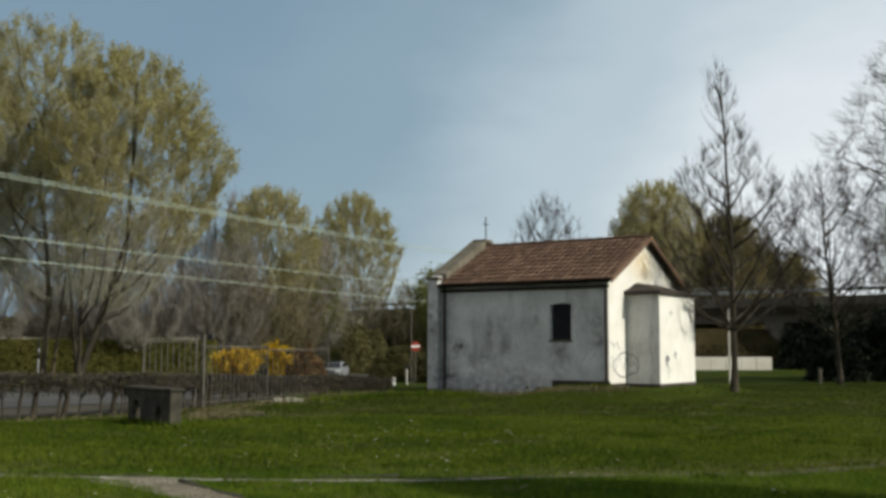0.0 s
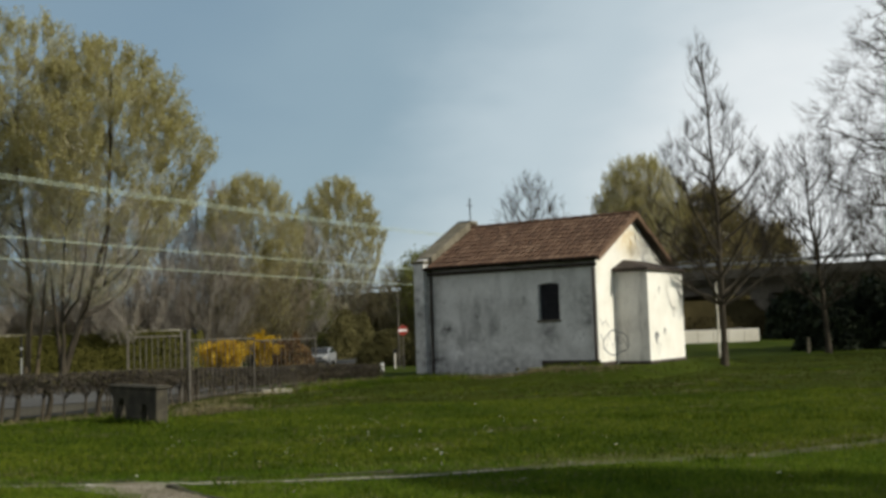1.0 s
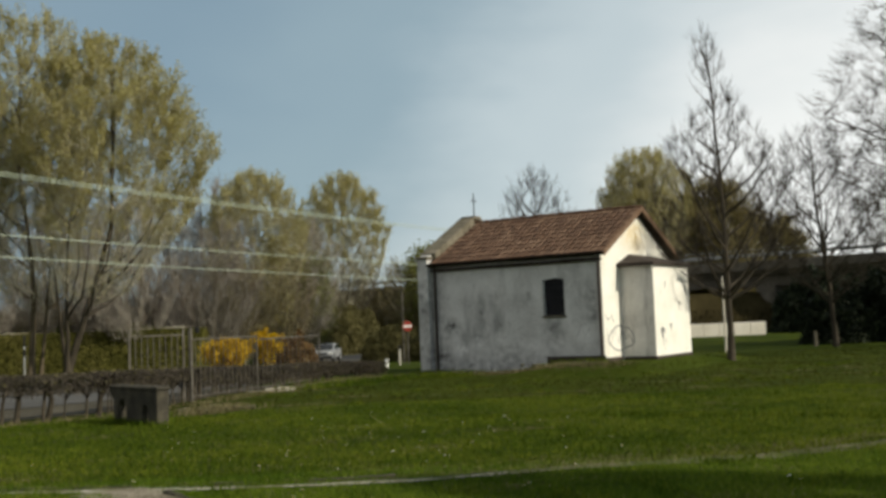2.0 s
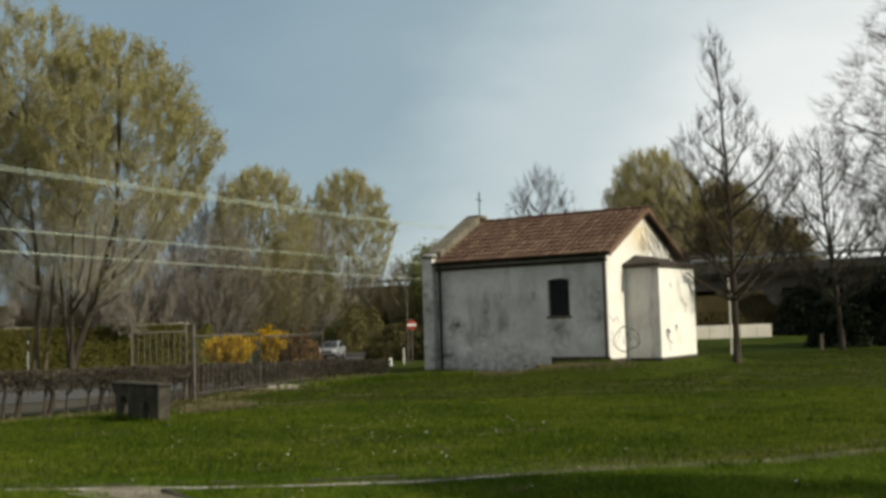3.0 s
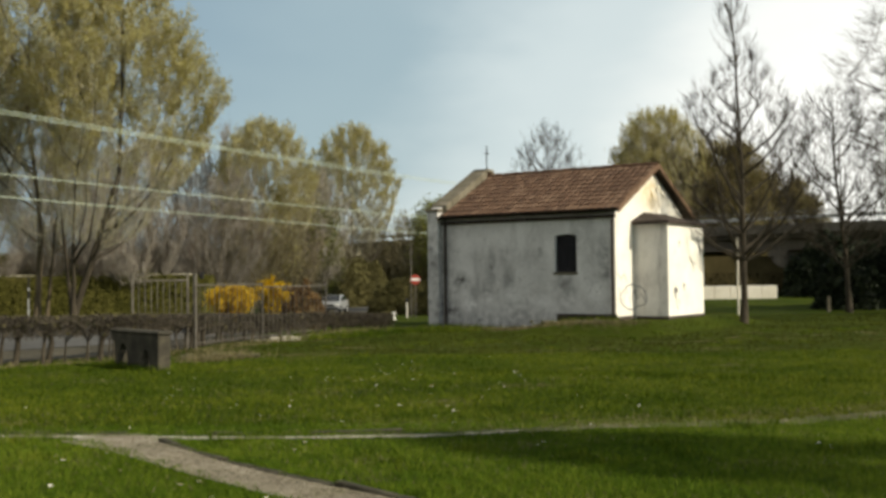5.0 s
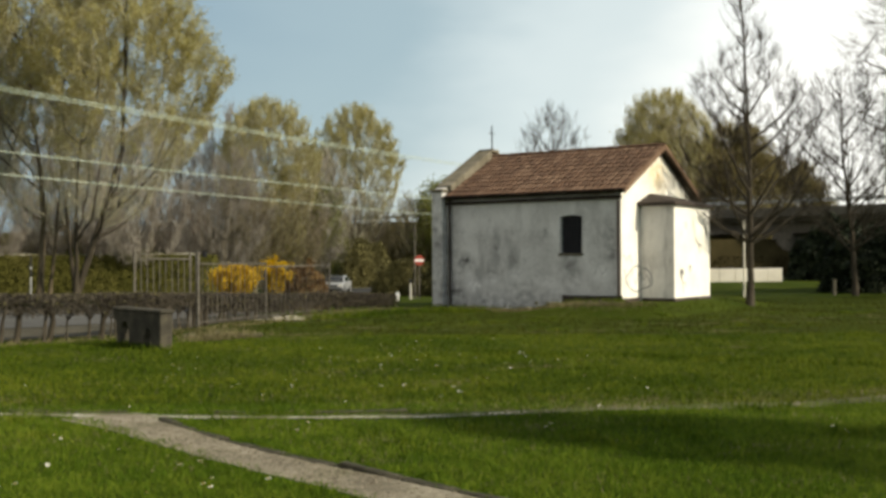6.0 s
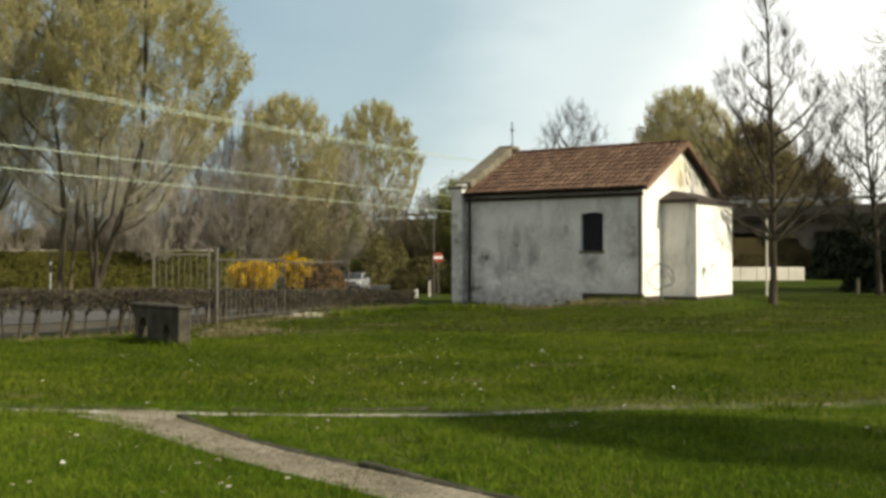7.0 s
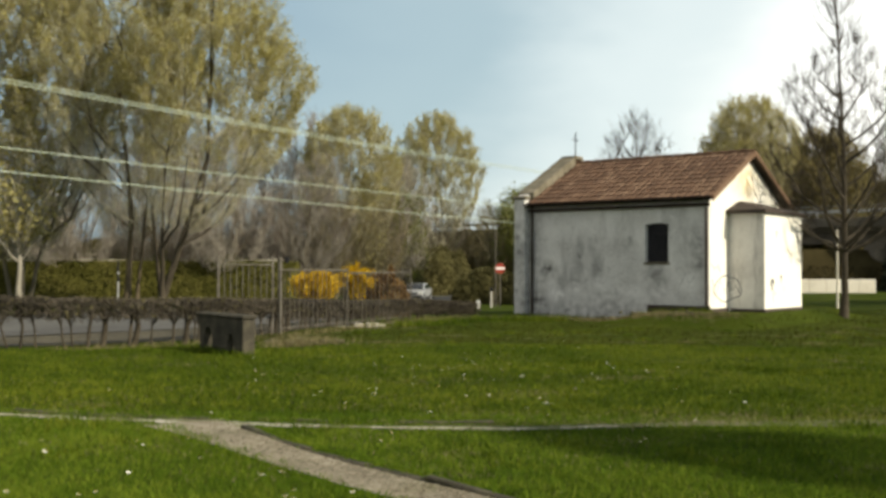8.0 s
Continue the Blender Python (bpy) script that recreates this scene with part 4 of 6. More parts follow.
POPLAR_B = branching(12, 21.8, 0.20, 5.0, crown_of(5.6, 0.55, 0.34), [(0, 0, 0), (0.2, 0, 6), (-0.5, 0, 12), (-0.4, 0, 20.8)],
                     [(22, 1.4, 0.065, 0.5), (190, 1.1, 0.030, 0.45), (1200, 0.8, 0.014, 0.3)], M_BARK, M_TWIG_PALE, 11000, 0.95, 0.008, 0.75, M_CATKIN, 66000, 0.068, leaf_low=0.20,
                     stems=[[(0.5, 0.3, 0), (0.9, 0.5, 5), (1.6, 0.6, 12)]])
POPLAR_C = branching(13, 15.0, 0.16, 2.6, crown_of(4.1, 0.58, 0.26), [(0, 0, 0), (0.1, 0, 4), (0, 0, 9), (0, 0, 14.2)],
                     [(26, 1.7, 0.060, 0.55), (200, 1.2, 0.034, 0.5), (1200, 0.9, 0.018, 0.3)], M_BARK_MID, M_TWIG_PALE, 9000, 0.85, 0.011, 0.9, M_CATKIN, 46000, 0.070, leaf_low=0.26,
                     stems=[[(0.3, 0.2, 0), (1.0, 0.3, 4), (1.8, 0.4, 9)], [(-0.3, 0.1, 0), (-0.9, 0.2, 4), (-1.8, 0.2, 9)]])
plant("poplar", POPLAR_A, -20.7, 60, "tall poplar in yellow-olive spring leaf behind the road", group="roadside poplars")
plant("poplar", POPLAR_B, -23.2, 61.5, "tall poplar in yellow-olive spring leaf behind the road", group="roadside poplars", turn=10)
plant("poplar", POPLAR_C, -31.0, 64, "tall thin poplar in pale spring leaf behind the road", group="roadside poplars", turn=14, scale=1.36, wide=1.2)
plant("poplar", POPLAR_B, -38.5, 62, "tall poplar in yellow-olive spring leaf behind the road", group="roadside poplars", turn=200, scale=0.95)
plant("poplar", POPLAR_C, -13.7, 85, "rounded poplar with bare lower limbs and a thin leafy top", group="roadside poplars", scale=1.03)
plant("poplar", POPLAR_C, -9.5, 121, "rounded poplar with bare lower limbs and a thin leafy top", group="roadside poplars", turn=130, scale=1.34, wide=0.94)
plant("poplar", POPLAR_C, 23.2, 109, "rounded leafy poplar behind the bridge", group="roadside poplars", turn=220, scale=1.25, wide=1.0)
GREYWOOD = grow(44, 12.5, 4.6, 1.5, 0.11, 85, rounded, 1.4, 11, 7, 0.85, M_BARK_MID, M_TWIG_GREY, sub_len=0.32, stems=2, up=0.7, thin=1.25, limb_r=0.3)
for x, y, turn, size in ((-16.5, 78, 0, 0.85), (-21.5, 76, 70, 1.0), (-27.0, 80, 130, 1.0), (-33.0, 78, 200, 1.05), (-39.5, 82, 260, 1.05), (-12.4, 94, 310, 0.95), (-19.4, 88, 30, 1.22), (-23.5, 90, 90, 1.25), (-29.5, 90, 150, 1.3)):
    plant("grey_tree", GREYWOOD, x, y, "leafless pale grey tree behind the poplars", "tree", "grey trees", turn, size)
BROWN = grow(21, 11.0, 4.0, 1.5, 0.2, 70, rounded, 1.2, 8, 6, 0.6, M_BARK_MID, M_TWIG, M_BROWNLEAF, 80000, 0.10, 0.0, 0.28, 2)
plant("broadleaf_tree", BROWN, 29.4, 110, "brown budding broadleaf tree behind the bridge", turn=10, scale=1.38)
plant("broadleaf_tree", BROWN, 25.6, 114, "brown budding broadleaf tree behind the bridge", turn=150, scale=1.45)
plant("broadleaf_tree", BROWN, 40.0, 118, "round brown-olive tree beyond the bridge", turn=90, scale=1.12, wide=1.15)
GREEN = grow(22, 9.0, 2.6, 1.5, 0.14, 50, rounded, 1.2, 7, 5, 0.5, M_BARK, M_TWIG, M_FRESH, 20000, 0.11)
plant("young_tree", GREEN, 0.3, 92, "small fresh-green tree behind the chapel front", turn=30, scale=1.05)
plant("young_tree", GREEN, -11.2, 95, "small fresh-green tree between the poplars", turn=70, scale=1.05)

LEADER = branching(38, 11.5, 0.13, 2.9, whip(2.6), [(0, 0, 0), (0.05, 0, 4), (-0.05, 0, 7), (-0.25, 0, 11.3)],
                   [(30, 1.0, 0.064, 0.62), (280, 0.9, 0.026, 0.4), (700, 0.7, 0.014, 0.4)], M_BARK_DARK, M_BARK_DARK, 2400, 0.50, 0.009, 0.45, droop=0.18)
plant("bare_tree", LEADER, 10.3, 35.0, "slim leafless tree with a straight dark trunk on the lawn", group="bare trees", turn=0)
BARE = branching(32, 9.8, 0.14, 2.6, crown_of(2.7, 0.5, 0.5), [(0, 0, 0), (-0.15, 0, 3), (-0.5, 0, 6), (-0.6, 0, 9.4)],
                 [(22, 1.1, 0.062, 0.6), (200, 0.9, 0.025, 0.45), (700, 0.6, 0.014, 0.35)], M_BARK_DARK, M_BARK_DARK, 2600, 0.50, 0.0095, 0.35, droop=0.18)
plant("bare_tree", BARE, 17.75, 45, "leafless grey tree beside the dark hedge", group="bare trees", turn=0)
plant("bare_tree", BARE, 7.3, 70, "leafless tree that shows above the chapel roof", group="bare trees", turn=110, scale=1.26, wide=0.8)
plant("bare_tree", BARE, 5.2, 78, "leafless tree that shows above the chapel roof", group="bare trees", turn=210, scale=0.95)
SPREAD = branching(33, 16.0, 0.24, 4.2, crown_of(7.1, 0.45, 0.85), [(0, 0, 0), (0.1, 0, 6), (0, 0, 15.4)],
                   [(46, 0.10, 0.060, 0.75), (420, 0.05, 0.026, 0.5), (2200, 0.0, 0.013, 0.4)], M_BARK_DARK, M_BARK_DARK, 9000, 0.6, 0.009, 0.15, droop=0.06)
plant("bare_tree", SPREAD, 22.9, 40.0, "large leafless tree with wide dark branches", group="bare trees", turn=60)
plant("bare_tree", BARE, 22.5, 47, "leafless grey tree beside the dark hedge", group="bare trees", turn=200, scale=1.1)
BIRCH = grow(34, 12.0, 2.6, 3.2, 0.14, 50, spindle, 1.4, 8, 5, 0.5, M_BARK_PALE, M_TWIG, M_CATKIN, 5000, 0.12)
plant("pale_trunk_tree", BIRCH, -29.4, 60.5, "pale-barked tree with thin spring leaves beside the road", turn=140, scale=1.15)
plant("young_poplar", BIRCH, -12.3, 84, "thin young tree with pale stems", turn=60, scale=0.85)

THICKET = grow(41, 5.6, 2.6, 0.5, 0.07, 60, fan, 1.3, 8, 5, 0.5, M_TWIG_PURPLE, M_TWIG_PURPLE, sub_len=0.36, stems=6, limb_parts=False)
THICKET_OLIVE = grow(42, 6.2, 2.8, 0.5, 0.07, 60, fan, 1.3, 8, 5, 0.5, M_TWIG_DULL, M_TWIG_DULL, M_BROWNLEAF, 4000, 0.06, sub_len=0.36, stems=6, limb_parts=False)
rng_t = random.Random(7)
for x, y, s in ((-15.6, 82, 1.2), (-13.4, 86, 1.25), (-18.8, 80, 1.2), (-14.4, 80, 1.15), (-12.0, 84, 1.15), (-24.0, 78, 0.8), (-28.5, 80, 0.8), (-12.6, 88, 1.2),
                (-38, 84, 1.1), (-3.2, 120, 1.3), (-0.4, 92, 1.05), (1.6, 90, 1.1), (-7.0, 122, 1.3), (-12.0, 118, 1.3),  (-18.5, 90, 1.3)):
    plant("bare_shrub", THICKET if rng_t.random() < 0.4 else THICKET_OLIVE, x, y, "leafless brown shrub thicket by the road", "shrub", "roadside thicket", rng_t.uniform(0, 360), s * rng_t.uniform(1.05, 1.35))


def bush(seed, rx, ry, h, n, size, leaf, core):
    """A full bush: a lumpy dark inside and many small leaves over it."""
    nr = np.random.default_rng(seed)
    d = nr.normal(size=(n, 3))
    d /= np.linalg.norm(d, axis=1)[:, None]
    d[:, 2] = np.abs(d[:, 2]) * 1.0
    lump = np.array([1 + 0.22 * noise.noise(Vector(v) * 2.1 + Vector((seed, 0, 0))) + 0.12 * noise.noise(Vector(v) * 5.0) for v in d])
    r = lump * nr.uniform(0.72, 1.04, n) ** 0.5
    c = d * r[:, None] * np.array([rx, ry, h])
    c[:, 2] *= 0.97
    leaves = leaf_mesh("foliage", c, size * nr.uniform(0.6, 1.4, n), leaf, nr)
    bm = bmesh.new()
    bmesh.ops.create_icosphere(bm, subdivisions=3, radius=1)
    for v in bm.verts:
        w = v.co.copy()
        w.z = abs(w.z) if w.z > 0 else w.z * 0.05
        k = 0.80 * (1 + 0.22 * noise.noise(Vector((v.co.x, v.co.y, abs(v.co.z))) * 2.1 + Vector((seed, 0, 0))))
        v.co = Vector((w.x * rx * k, w.y * ry * k, w.z * h * k))
    me = bpy.data.meshes.new("bush_heart")
    bm.to_mesh(me)
    bm.free()
    me.materials.append(core)
    return [("bush_heart", me), ("foliage", leaves)]


DARKBUSH = bush(51, 2.6, 1.8, 3.1, 9000, 0.16, M_DARKLEAF, M_DARKLEAF)
# The two at y 62 and 63 are added to fill the bridge's dark void.
for x, y, s in ((19.9, 49.5, 0.9), (22.2, 50, 1.05), (23.6, 62, 1.15), (27.0, 63, 1.1), (24.6, 50, 1.0), (28.5, 51, 1.1), (32.5, 50, 1.1)):
    plant("evergreen_bush", DARKBUSH, x, y, "dark dense evergreen bush, at the lawn's edge and as stand-in for the bridge's dark", "bush", "evergreen bushes", x * 37, s, 1.0)
OLIVEBUSH = bush(52, 2.4, 2.0, 2.8, 8000, 0.17, M_GREENLEAF, M_GREENLEAF)
BROWNBUSH = bush(53, 2.6, 2.0, 3.4, 20000, 0.085, M_DULLLEAF, M_DULLLEAF)
for x, y, s in ((-38.5, 70, 0.7), (-21.4, 79, 1.25), (-26.5, 80, 1.35), (-32.0, 81, 1.3), (-37.5, 80, 1.4)):
    plant("green_bush", OLIVEBUSH, x, y, "low olive-green bush on the far bank", "bush", "bank bushes", x * 53, s, 1.2)
for x, y, s in ((-11.6, 98, 1.2), (-10.4, 107, 1.4), (-8.4, 115, 1.5), (-15.0, 124, 1.3), (-4.6, 124, 1.3), (-1.2, 93, 1.15), (2.6, 92, 1.1), (-17.5, 118, 1.3), (7.0, 95, 1.2), (12, 98, 1.2), (33, 88, 0.8), (40, 95, 1.2), (48, 98, 1.3),
                (-17, 108, 1.4), (-24, 112, 1.5), (-32, 116, 1.6), (-41, 120, 1.7), (-50, 124, 1.8), (-2.6, 80, 0.8), (0.6, 76, 0.75)):
    plant("brown_bush", BROWNBUSH, x, y, "brown-green tangled bush under the bridge", "bush", "bank bushes", x * 71, s, 1.25)
def forsythia(seed, radius, height, canes, blossoms, arch):
    """Arching canes from one foot, each set with blossom along its upper part."""
    nr = np.random.default_rng(seed)
    wood, spots = Tubes(), []
    for k in range(canes):
        a = nr.uniform(0, 2 * math.pi)
        r = radius * math.sqrt(nr.random())
        h = height * nr.uniform(0.72, 1.0) * (1 - 0.18 * (r / radius) ** 2)
        t = np.linspace(0, 1, 7)
        line = np.column_stack([math.cos(a) * r * (0.25 + 0.75 * t ** (1.2 + arch)), math.sin(a) * r * (0.25 + 0.75 * t ** (1.2 + arch)), h * np.sin(t * (1.45 + 0.25 * arch))])
        line[1:] += nr.normal(0, 0.03, (6, 3))
        wood.add([Vector(v) for v in line], [0.012 * (1 - 0.7 * v) for v in t], 4)
        u = 0.28 + 0.72 * nr.random(blossoms)
        spots.append(np.column_stack([np.interp(u, t, line[:, j]) for j in range(3)]) + nr.normal(0, 0.035, (blossoms, 3)))
    c = np.concatenate(spots)
    return [("canes", wood.mesh("canes", M_BARK)), ("foliage", leaf_mesh("foliage", c, 0.045 * nr.uniform(0.6, 1.4, len(c)), M_YELLOW, nr))]


plant("forsythia_bush", forsythia(54, 0.88, 1.62, 140, 85, 0.0), -6.42, 33.0, "bright yellow flowering forsythia behind the fence", "bush", "forsythia", 0)
plant("forsythia_bush", forsythia(57, 0.66, 1.85, 55, 70, 1.6), -5.25, 33.6, "bright yellow forsythia with arching canes behind the fence", "bush", "forsythia", 100)
RUSSETBUSH = bush(55, 0.8, 0.7, 1.5, 3500, 0.075, M_RUSSET, M_BROWNLEAF)
plant("russet_bush", RUSSETBUSH, -4.5, 35.2, "russet-brown shrub beside the forsythia", "bush", "", 0)


# ---- hedge ----
def hedge(points, label, stems_step=0.30, depth=0.55, bare=0.57):
    rng = random.Random(61)
    nrng = np.random.default_rng(61)
    root = thing("hedge", Matrix(), label, "hedge")
    sticks, spots = Tubes(), []
    for (x0, y0, top0), (x1, y1, top1) in zip(points, points[1:]):
        run = math.hypot(x1 - x0, y1 - y0)
        d = Vector((x1 - x0, y1 - y0, 0)) / run
        s = Vector((-d.y, d.x, 0))
        for k in range(int(run * 1500)):
            t = rng.random()
            top = top0 + (top1 - top0) * t + 0.035 * noise.noise((x0 + run * t * 1.7, y0, 3))
            gz = ground_z(x0 + (x1 - x0) * t, y0 + (y1 - y0) * t)
            p = Vector((x0, y0, 0)) + d * run * t + s * rng.uniform(-depth / 2, depth / 2)
            low = top * bare
            p.z = gz + low + (top - low) * rng.random() ** 0.75 - 0.02
            v = Vector((rng.gauss(0, 1), rng.gauss(0, 1), rng.gauss(0.25, 0.8))).normalized() * rng.uniform(0.05, 0.14)
            q = p + v
            q.z = min(q.z, gz + top + rng.uniform(-0.01, 0.03))
            sticks.add([p, q], [0.009, 0.004], 3)
            if rng.random() < 0.12:
                spots.append(q)
        n = int(run / stems_step)
        for k in range(n):
            t = (k + rng.uniform(0.2, 0.8)) / n
            x, y = x0 + (x1 - x0) * t + s.x * rng.uniform(-0.1, 0.1), y0 + (y1 - y0) * t + s.y * rng.uniform(-0.1, 0.1)
            gz = ground_z(x, y)
            top = (top0 + (top1 - top0) * t) * 0.82
            tb = Tubes()
            r = rng.choice((0.02, 0.028, 0.035, 0.06))
            a = Vector((x, y, gz - 0.05))
            b = Vector((x + rng.gauss(0, 0.05), y + rng.gauss(0, 0.05), gz + top * 0.5))
            tb.add([a, b, b + Vector((rng.gauss(0, 0.1), rng.gauss(0, 0.1), top * 0.5))], [r * 1.2, r, r * 0.5], 6)
            for _ in range(3):
                tb.add([b, b + Vector((rng.gauss(0, 0.14), rng.gauss(0, 0.14), top * 0.42))], [r * 0.6, r * 0.3], 5)
            part("stem", tb.mesh("stem", M_BARK_DARK), None, root)
    tagged(part("clipped_top", sticks.mesh("clipped_top", M_HEDGE, False), None, root), kind="stuff")
    sp = np.array(spots)
    tagged(part("foliage", leaf_mesh("foliage", sp, 0.035 * nrng.uniform(0.6, 1.4, len(sp)), M_DULLLEAF, nrng), None, root), kind="stuff")
    return root


hedge([(-20, 17.6, 1.0), (-9.7, 19.8, 1.0), (-6.95, 22.0, 0.96), (-5.7, 26.6, 0.80)], "clipped leafless hedge on bare dark stems beside the lawn")
hedge([(-6.3, 26.9, 0.78), (-5.5, 28.2, 0.76), (-3.5, 31.8, 0.66), (-1.5, 34.2, 0.55)], "low clipped leafless hedge behind the steel fence", bare=0.30)


# ---- fence and gate ----
def fence_panel(p, q, height, name, label, posts, spacing=0.15, bar=0.011, drop=0.0):
    p, q = Vector((*p, 0)), Vector((*q, 0))
    run = (q - p).length
    root = thing(name, pose(p.x, p.y, ground_z(p.x, p.y), 0, 0, math.degrees(math.atan2(q.y - p.y, q.x - p.x))), label, "fence", "steel fence")
    dz = ground_z(q.x, q.y) - ground_z(p.x, p.y) - drop
    for t, h, w in posts:
        x = run * t
        part("post", block(x - w, x + w, -w, w, -0.1 + dz * t, h + dz * t), M_RUST, root, bevel=0.006)
    for z in (0.14, height - 0.06):
        bm = rod((0, 0, z), (run, 0, z + dz), 0.012 if z < 1 else 0.02, sides=6)
        part("rail", bm, M_RUST, root)
    n = int(run / spacing)
    for k in range(1, n):
        x = run * k / n
        part("bar", rod((x, 0, 0.12 + dz * k / n), (x, 0, height - 0.05 + dz * k / n), bar, sides=6), M_RUST, root)
    return root


fence_panel((-7.11, 24.5), (-5.96, 25.1), 1.72, "garden_gate", "tall closed steel bar gate, weathered grey", [(0.0, 1.85, 0.024), (1.0, 1.82, 0.024)], 0.135, 0.011)
fence_panel((-5.81, 25.2), (-4.70, 28.4), 1.60, "steel_fence", "weathered steel bar fence beside the hedge", [(0.0, 1.83, 0.04), (1.0, 1.60, 0.018)], 0.22, 0.009)
fence_panel((-4.67, 28.5), (-3.36, 32.0), 1.52, "steel_fence", "weathered steel bar fence beside the hedge", [(1.0, 1.55, 0.022)], 0.24, 0.009)
box_thing = thing("meter_box", pose(-5.76, 25.30, ground_z(-5.7, 25.3) + 1.72), "small dark box clamped to the gate post", "box")
part("casing", block(0.04, 0.14, 0.0, 0.08, -0.02, 0.13), M_DARK, box_thing, bevel=0.01)


# ---- stone block on the lawn ----
def stone_block():
    root = thing("stone_bench", pose(-5.50, 19.36, ground_z(-5.5, 19.4), 0, 0, -50), "short weathered concrete bench block on the lawn", "bench")
    out = [(-1.20, 0.66), (-1.18, 0.54), (-1.06, 0.46), (-1.02, -0.05), (-0.84, -0.05), (-0.80, 0.34), (-0.68, 0.46), (-0.50, 0.45), (-0.40, 0.32), (-0.37, -0.05),
           (0.36, -0.05), (0.40, 0.24), (0.50, 0.38), (0.64, 0.36), (0.72, 0.20), (0.74, -0.05), (1.14, -0.05), (1.16, 0.66)]
    part("body", prism([(x * 0.86, z) for x, z in out], -0.12, 0.12), M_STONE, root, bevel=0.012)
    part("top_slab", block(-1.06, 1.03, -0.15, 0.15, 0.664, 0.73), M_STONE, root, "flat stone slab", bevel=0.02)
    return root


stone_block()


def rubble(x, y, n, seed, label):
    rng = random.Random(seed)
    root = thing("rubble_heap", pose(x, y, ground_z(x, y)), label, "stones")
    for k in range(n):
        bm = bmesh.new()
        bmesh.ops.create_icosphere(bm, subdivisions=1, radius=1)
        s = rng.uniform(0.04, 0.10)
        for v in bm.verts:
            v.co = Vector((v.co.x * s * 1.4, v.co.y * s, v.co.z * s * 0.7)) * rng.uniform(0.8, 1.15)
        ob = part("stone", bm, M_TRAIL, root)
        ob.matrix_basis = pose(rng.gauss(0, 0.38), rng.gauss(0, 0.18), rng.uniform(0.0, 0.06), rng.uniform(-20, 20), rng.uniform(-20, 20), rng.uniform(0, 360))
    return root


rubble(-4.75, 22.2, 16, 3, "low heap of pale stones and dry earth")
rubble(1.3, 33.9, 12, 5, "loose stones and clods at the foot of the chapel wall")
rubble(2.9, 32.9, 9, 6, "loose stones and clods at the foot of the chapel wall")
for u, seed in ((-0.3, 11), (1.0, 12), (4.6, 13), (6.3, 14)):
    foot = CHAPEL + AXIS * u - ACROSS * 0.75
    rubble(foot.x, foot.y, 6, seed, "loose stones and clods at the foot of the chapel wall")
rubble(-4.0, 29.6, 10, 4, "scatter of pale stones beside the fence")


kerb_stones = thing("kerb_stones", pose(-4.50, 28.35, ground_z(-4.5, 28.4), 0, 0, 14), "row of pale low stones at the foot of the fence", "stones")
for k, (w, h) in enumerate(((0.26, 0.11), (0.34, 0.13), (0.22, 0.09))):
    part("stone", block(k * 0.33, k * 0.33 + w, 0, 0.16, -0.05, h), M_CHALK, kerb_stones, bevel=0.025)


# ---- bridge ----
def bridge():
    a, b = Vector((60, 67.9, 0)), Vector((-95, 201, 0))
    run = (b - a).length
    root = thing("road_bridge", pose(a.x, a.y, 0, 0, 0, math.degrees(math.atan2(b.y - a.y, b.x - a.x))), "long concrete road bridge on pillars behind the trees", "bridge")
    part("deck", block(0, run, -10, 0, 4.9, 5.75), M_CONCRETE, root, bevel=0.05)
    part("edge_beam", block(0, run, 0.01, 0.55, 5.3, 6.15), M_CONCRETE, root, bevel=0.04)
    part("girder", block(0, run, -1.6, -0.6, 3.9, 4.9), M_CONCRETE, root)
    part("girder", block(0, run, -6.0, -5.0, 3.9, 4.9), M_CONCRETE, root)
    rail = part("guard_rail", block(0, run, 0.22, 0.30, 6.55, 6.85), M_RAIL, root, "galvanised guard rail", bevel=0.02)
    part("hand_rail", block(0, run, 0.22, 0.27, 7.15, 7.22), M_RAIL, root)
    n = int(run / 2.5)
    bm = block(-0.04, 0.04, 0.24, 0.32, 6.15, 7.15)
    me = bpy.data.meshes.new("rail_post")
    bm.to_mesh(me)
    bm.free()
    me.materials.append(M_RAIL)
    for k in range(n):
        ob = new("rail_post", me)
        ob.parent = root
        ob.matrix_basis = pose(run * (k + 0.5) / n, 0, 0)
    for k in range(9):
        x = 15.3 + k * 24.0
        p = a + (b - a) * (x / run)
        for y in (-1.1, -7.5):
            part("pillar", rod((x, y, ground_z(p.x, p.y) - 0.5), (x, y, 3.9), 0.85, sides=16), M_CONCRETE, root)
        part("crosshead", block(x - 0.9, x + 0.9, -9, -0.3, 3.3, 3.9), M_CONCRETE, root, bevel=0.05)
    return root


BRIDGE = bridge()
wall = thing("concrete_barrier", pose(15.0, 60, ground_z(17, 60)), "low pale concrete barrier under the bridge", "barrier")
for k in range(5):
    part("panel", block(k * 0.9, k * 0.9 + 0.88, 0, 0.25, -0.2, 0.74), M_PALEWALL, wall, bevel=0.02)
far_wall = thing("bank_wall", pose(-48, 76, ground_z(-30, 76)), "grassed bank topped by a pale concrete coping", "wall")
bank = part("bank", prism([(-4.2, -0.3), (-0.6, 3.05), (0.6, 3.05), (3.6, -0.3)], 0, 32), M_BANK, far_wall, "grassy slope")
bank.matrix_basis = pose(0, 0, 0, 0, 0, -90)
nr = np.random.default_rng(97)
f = nr.random(9000)
tufts = np.stack([32 * nr.random(9000), -4.2 + 3.5 * f, -0.3 + 3.35 * f + 0.03], 1)
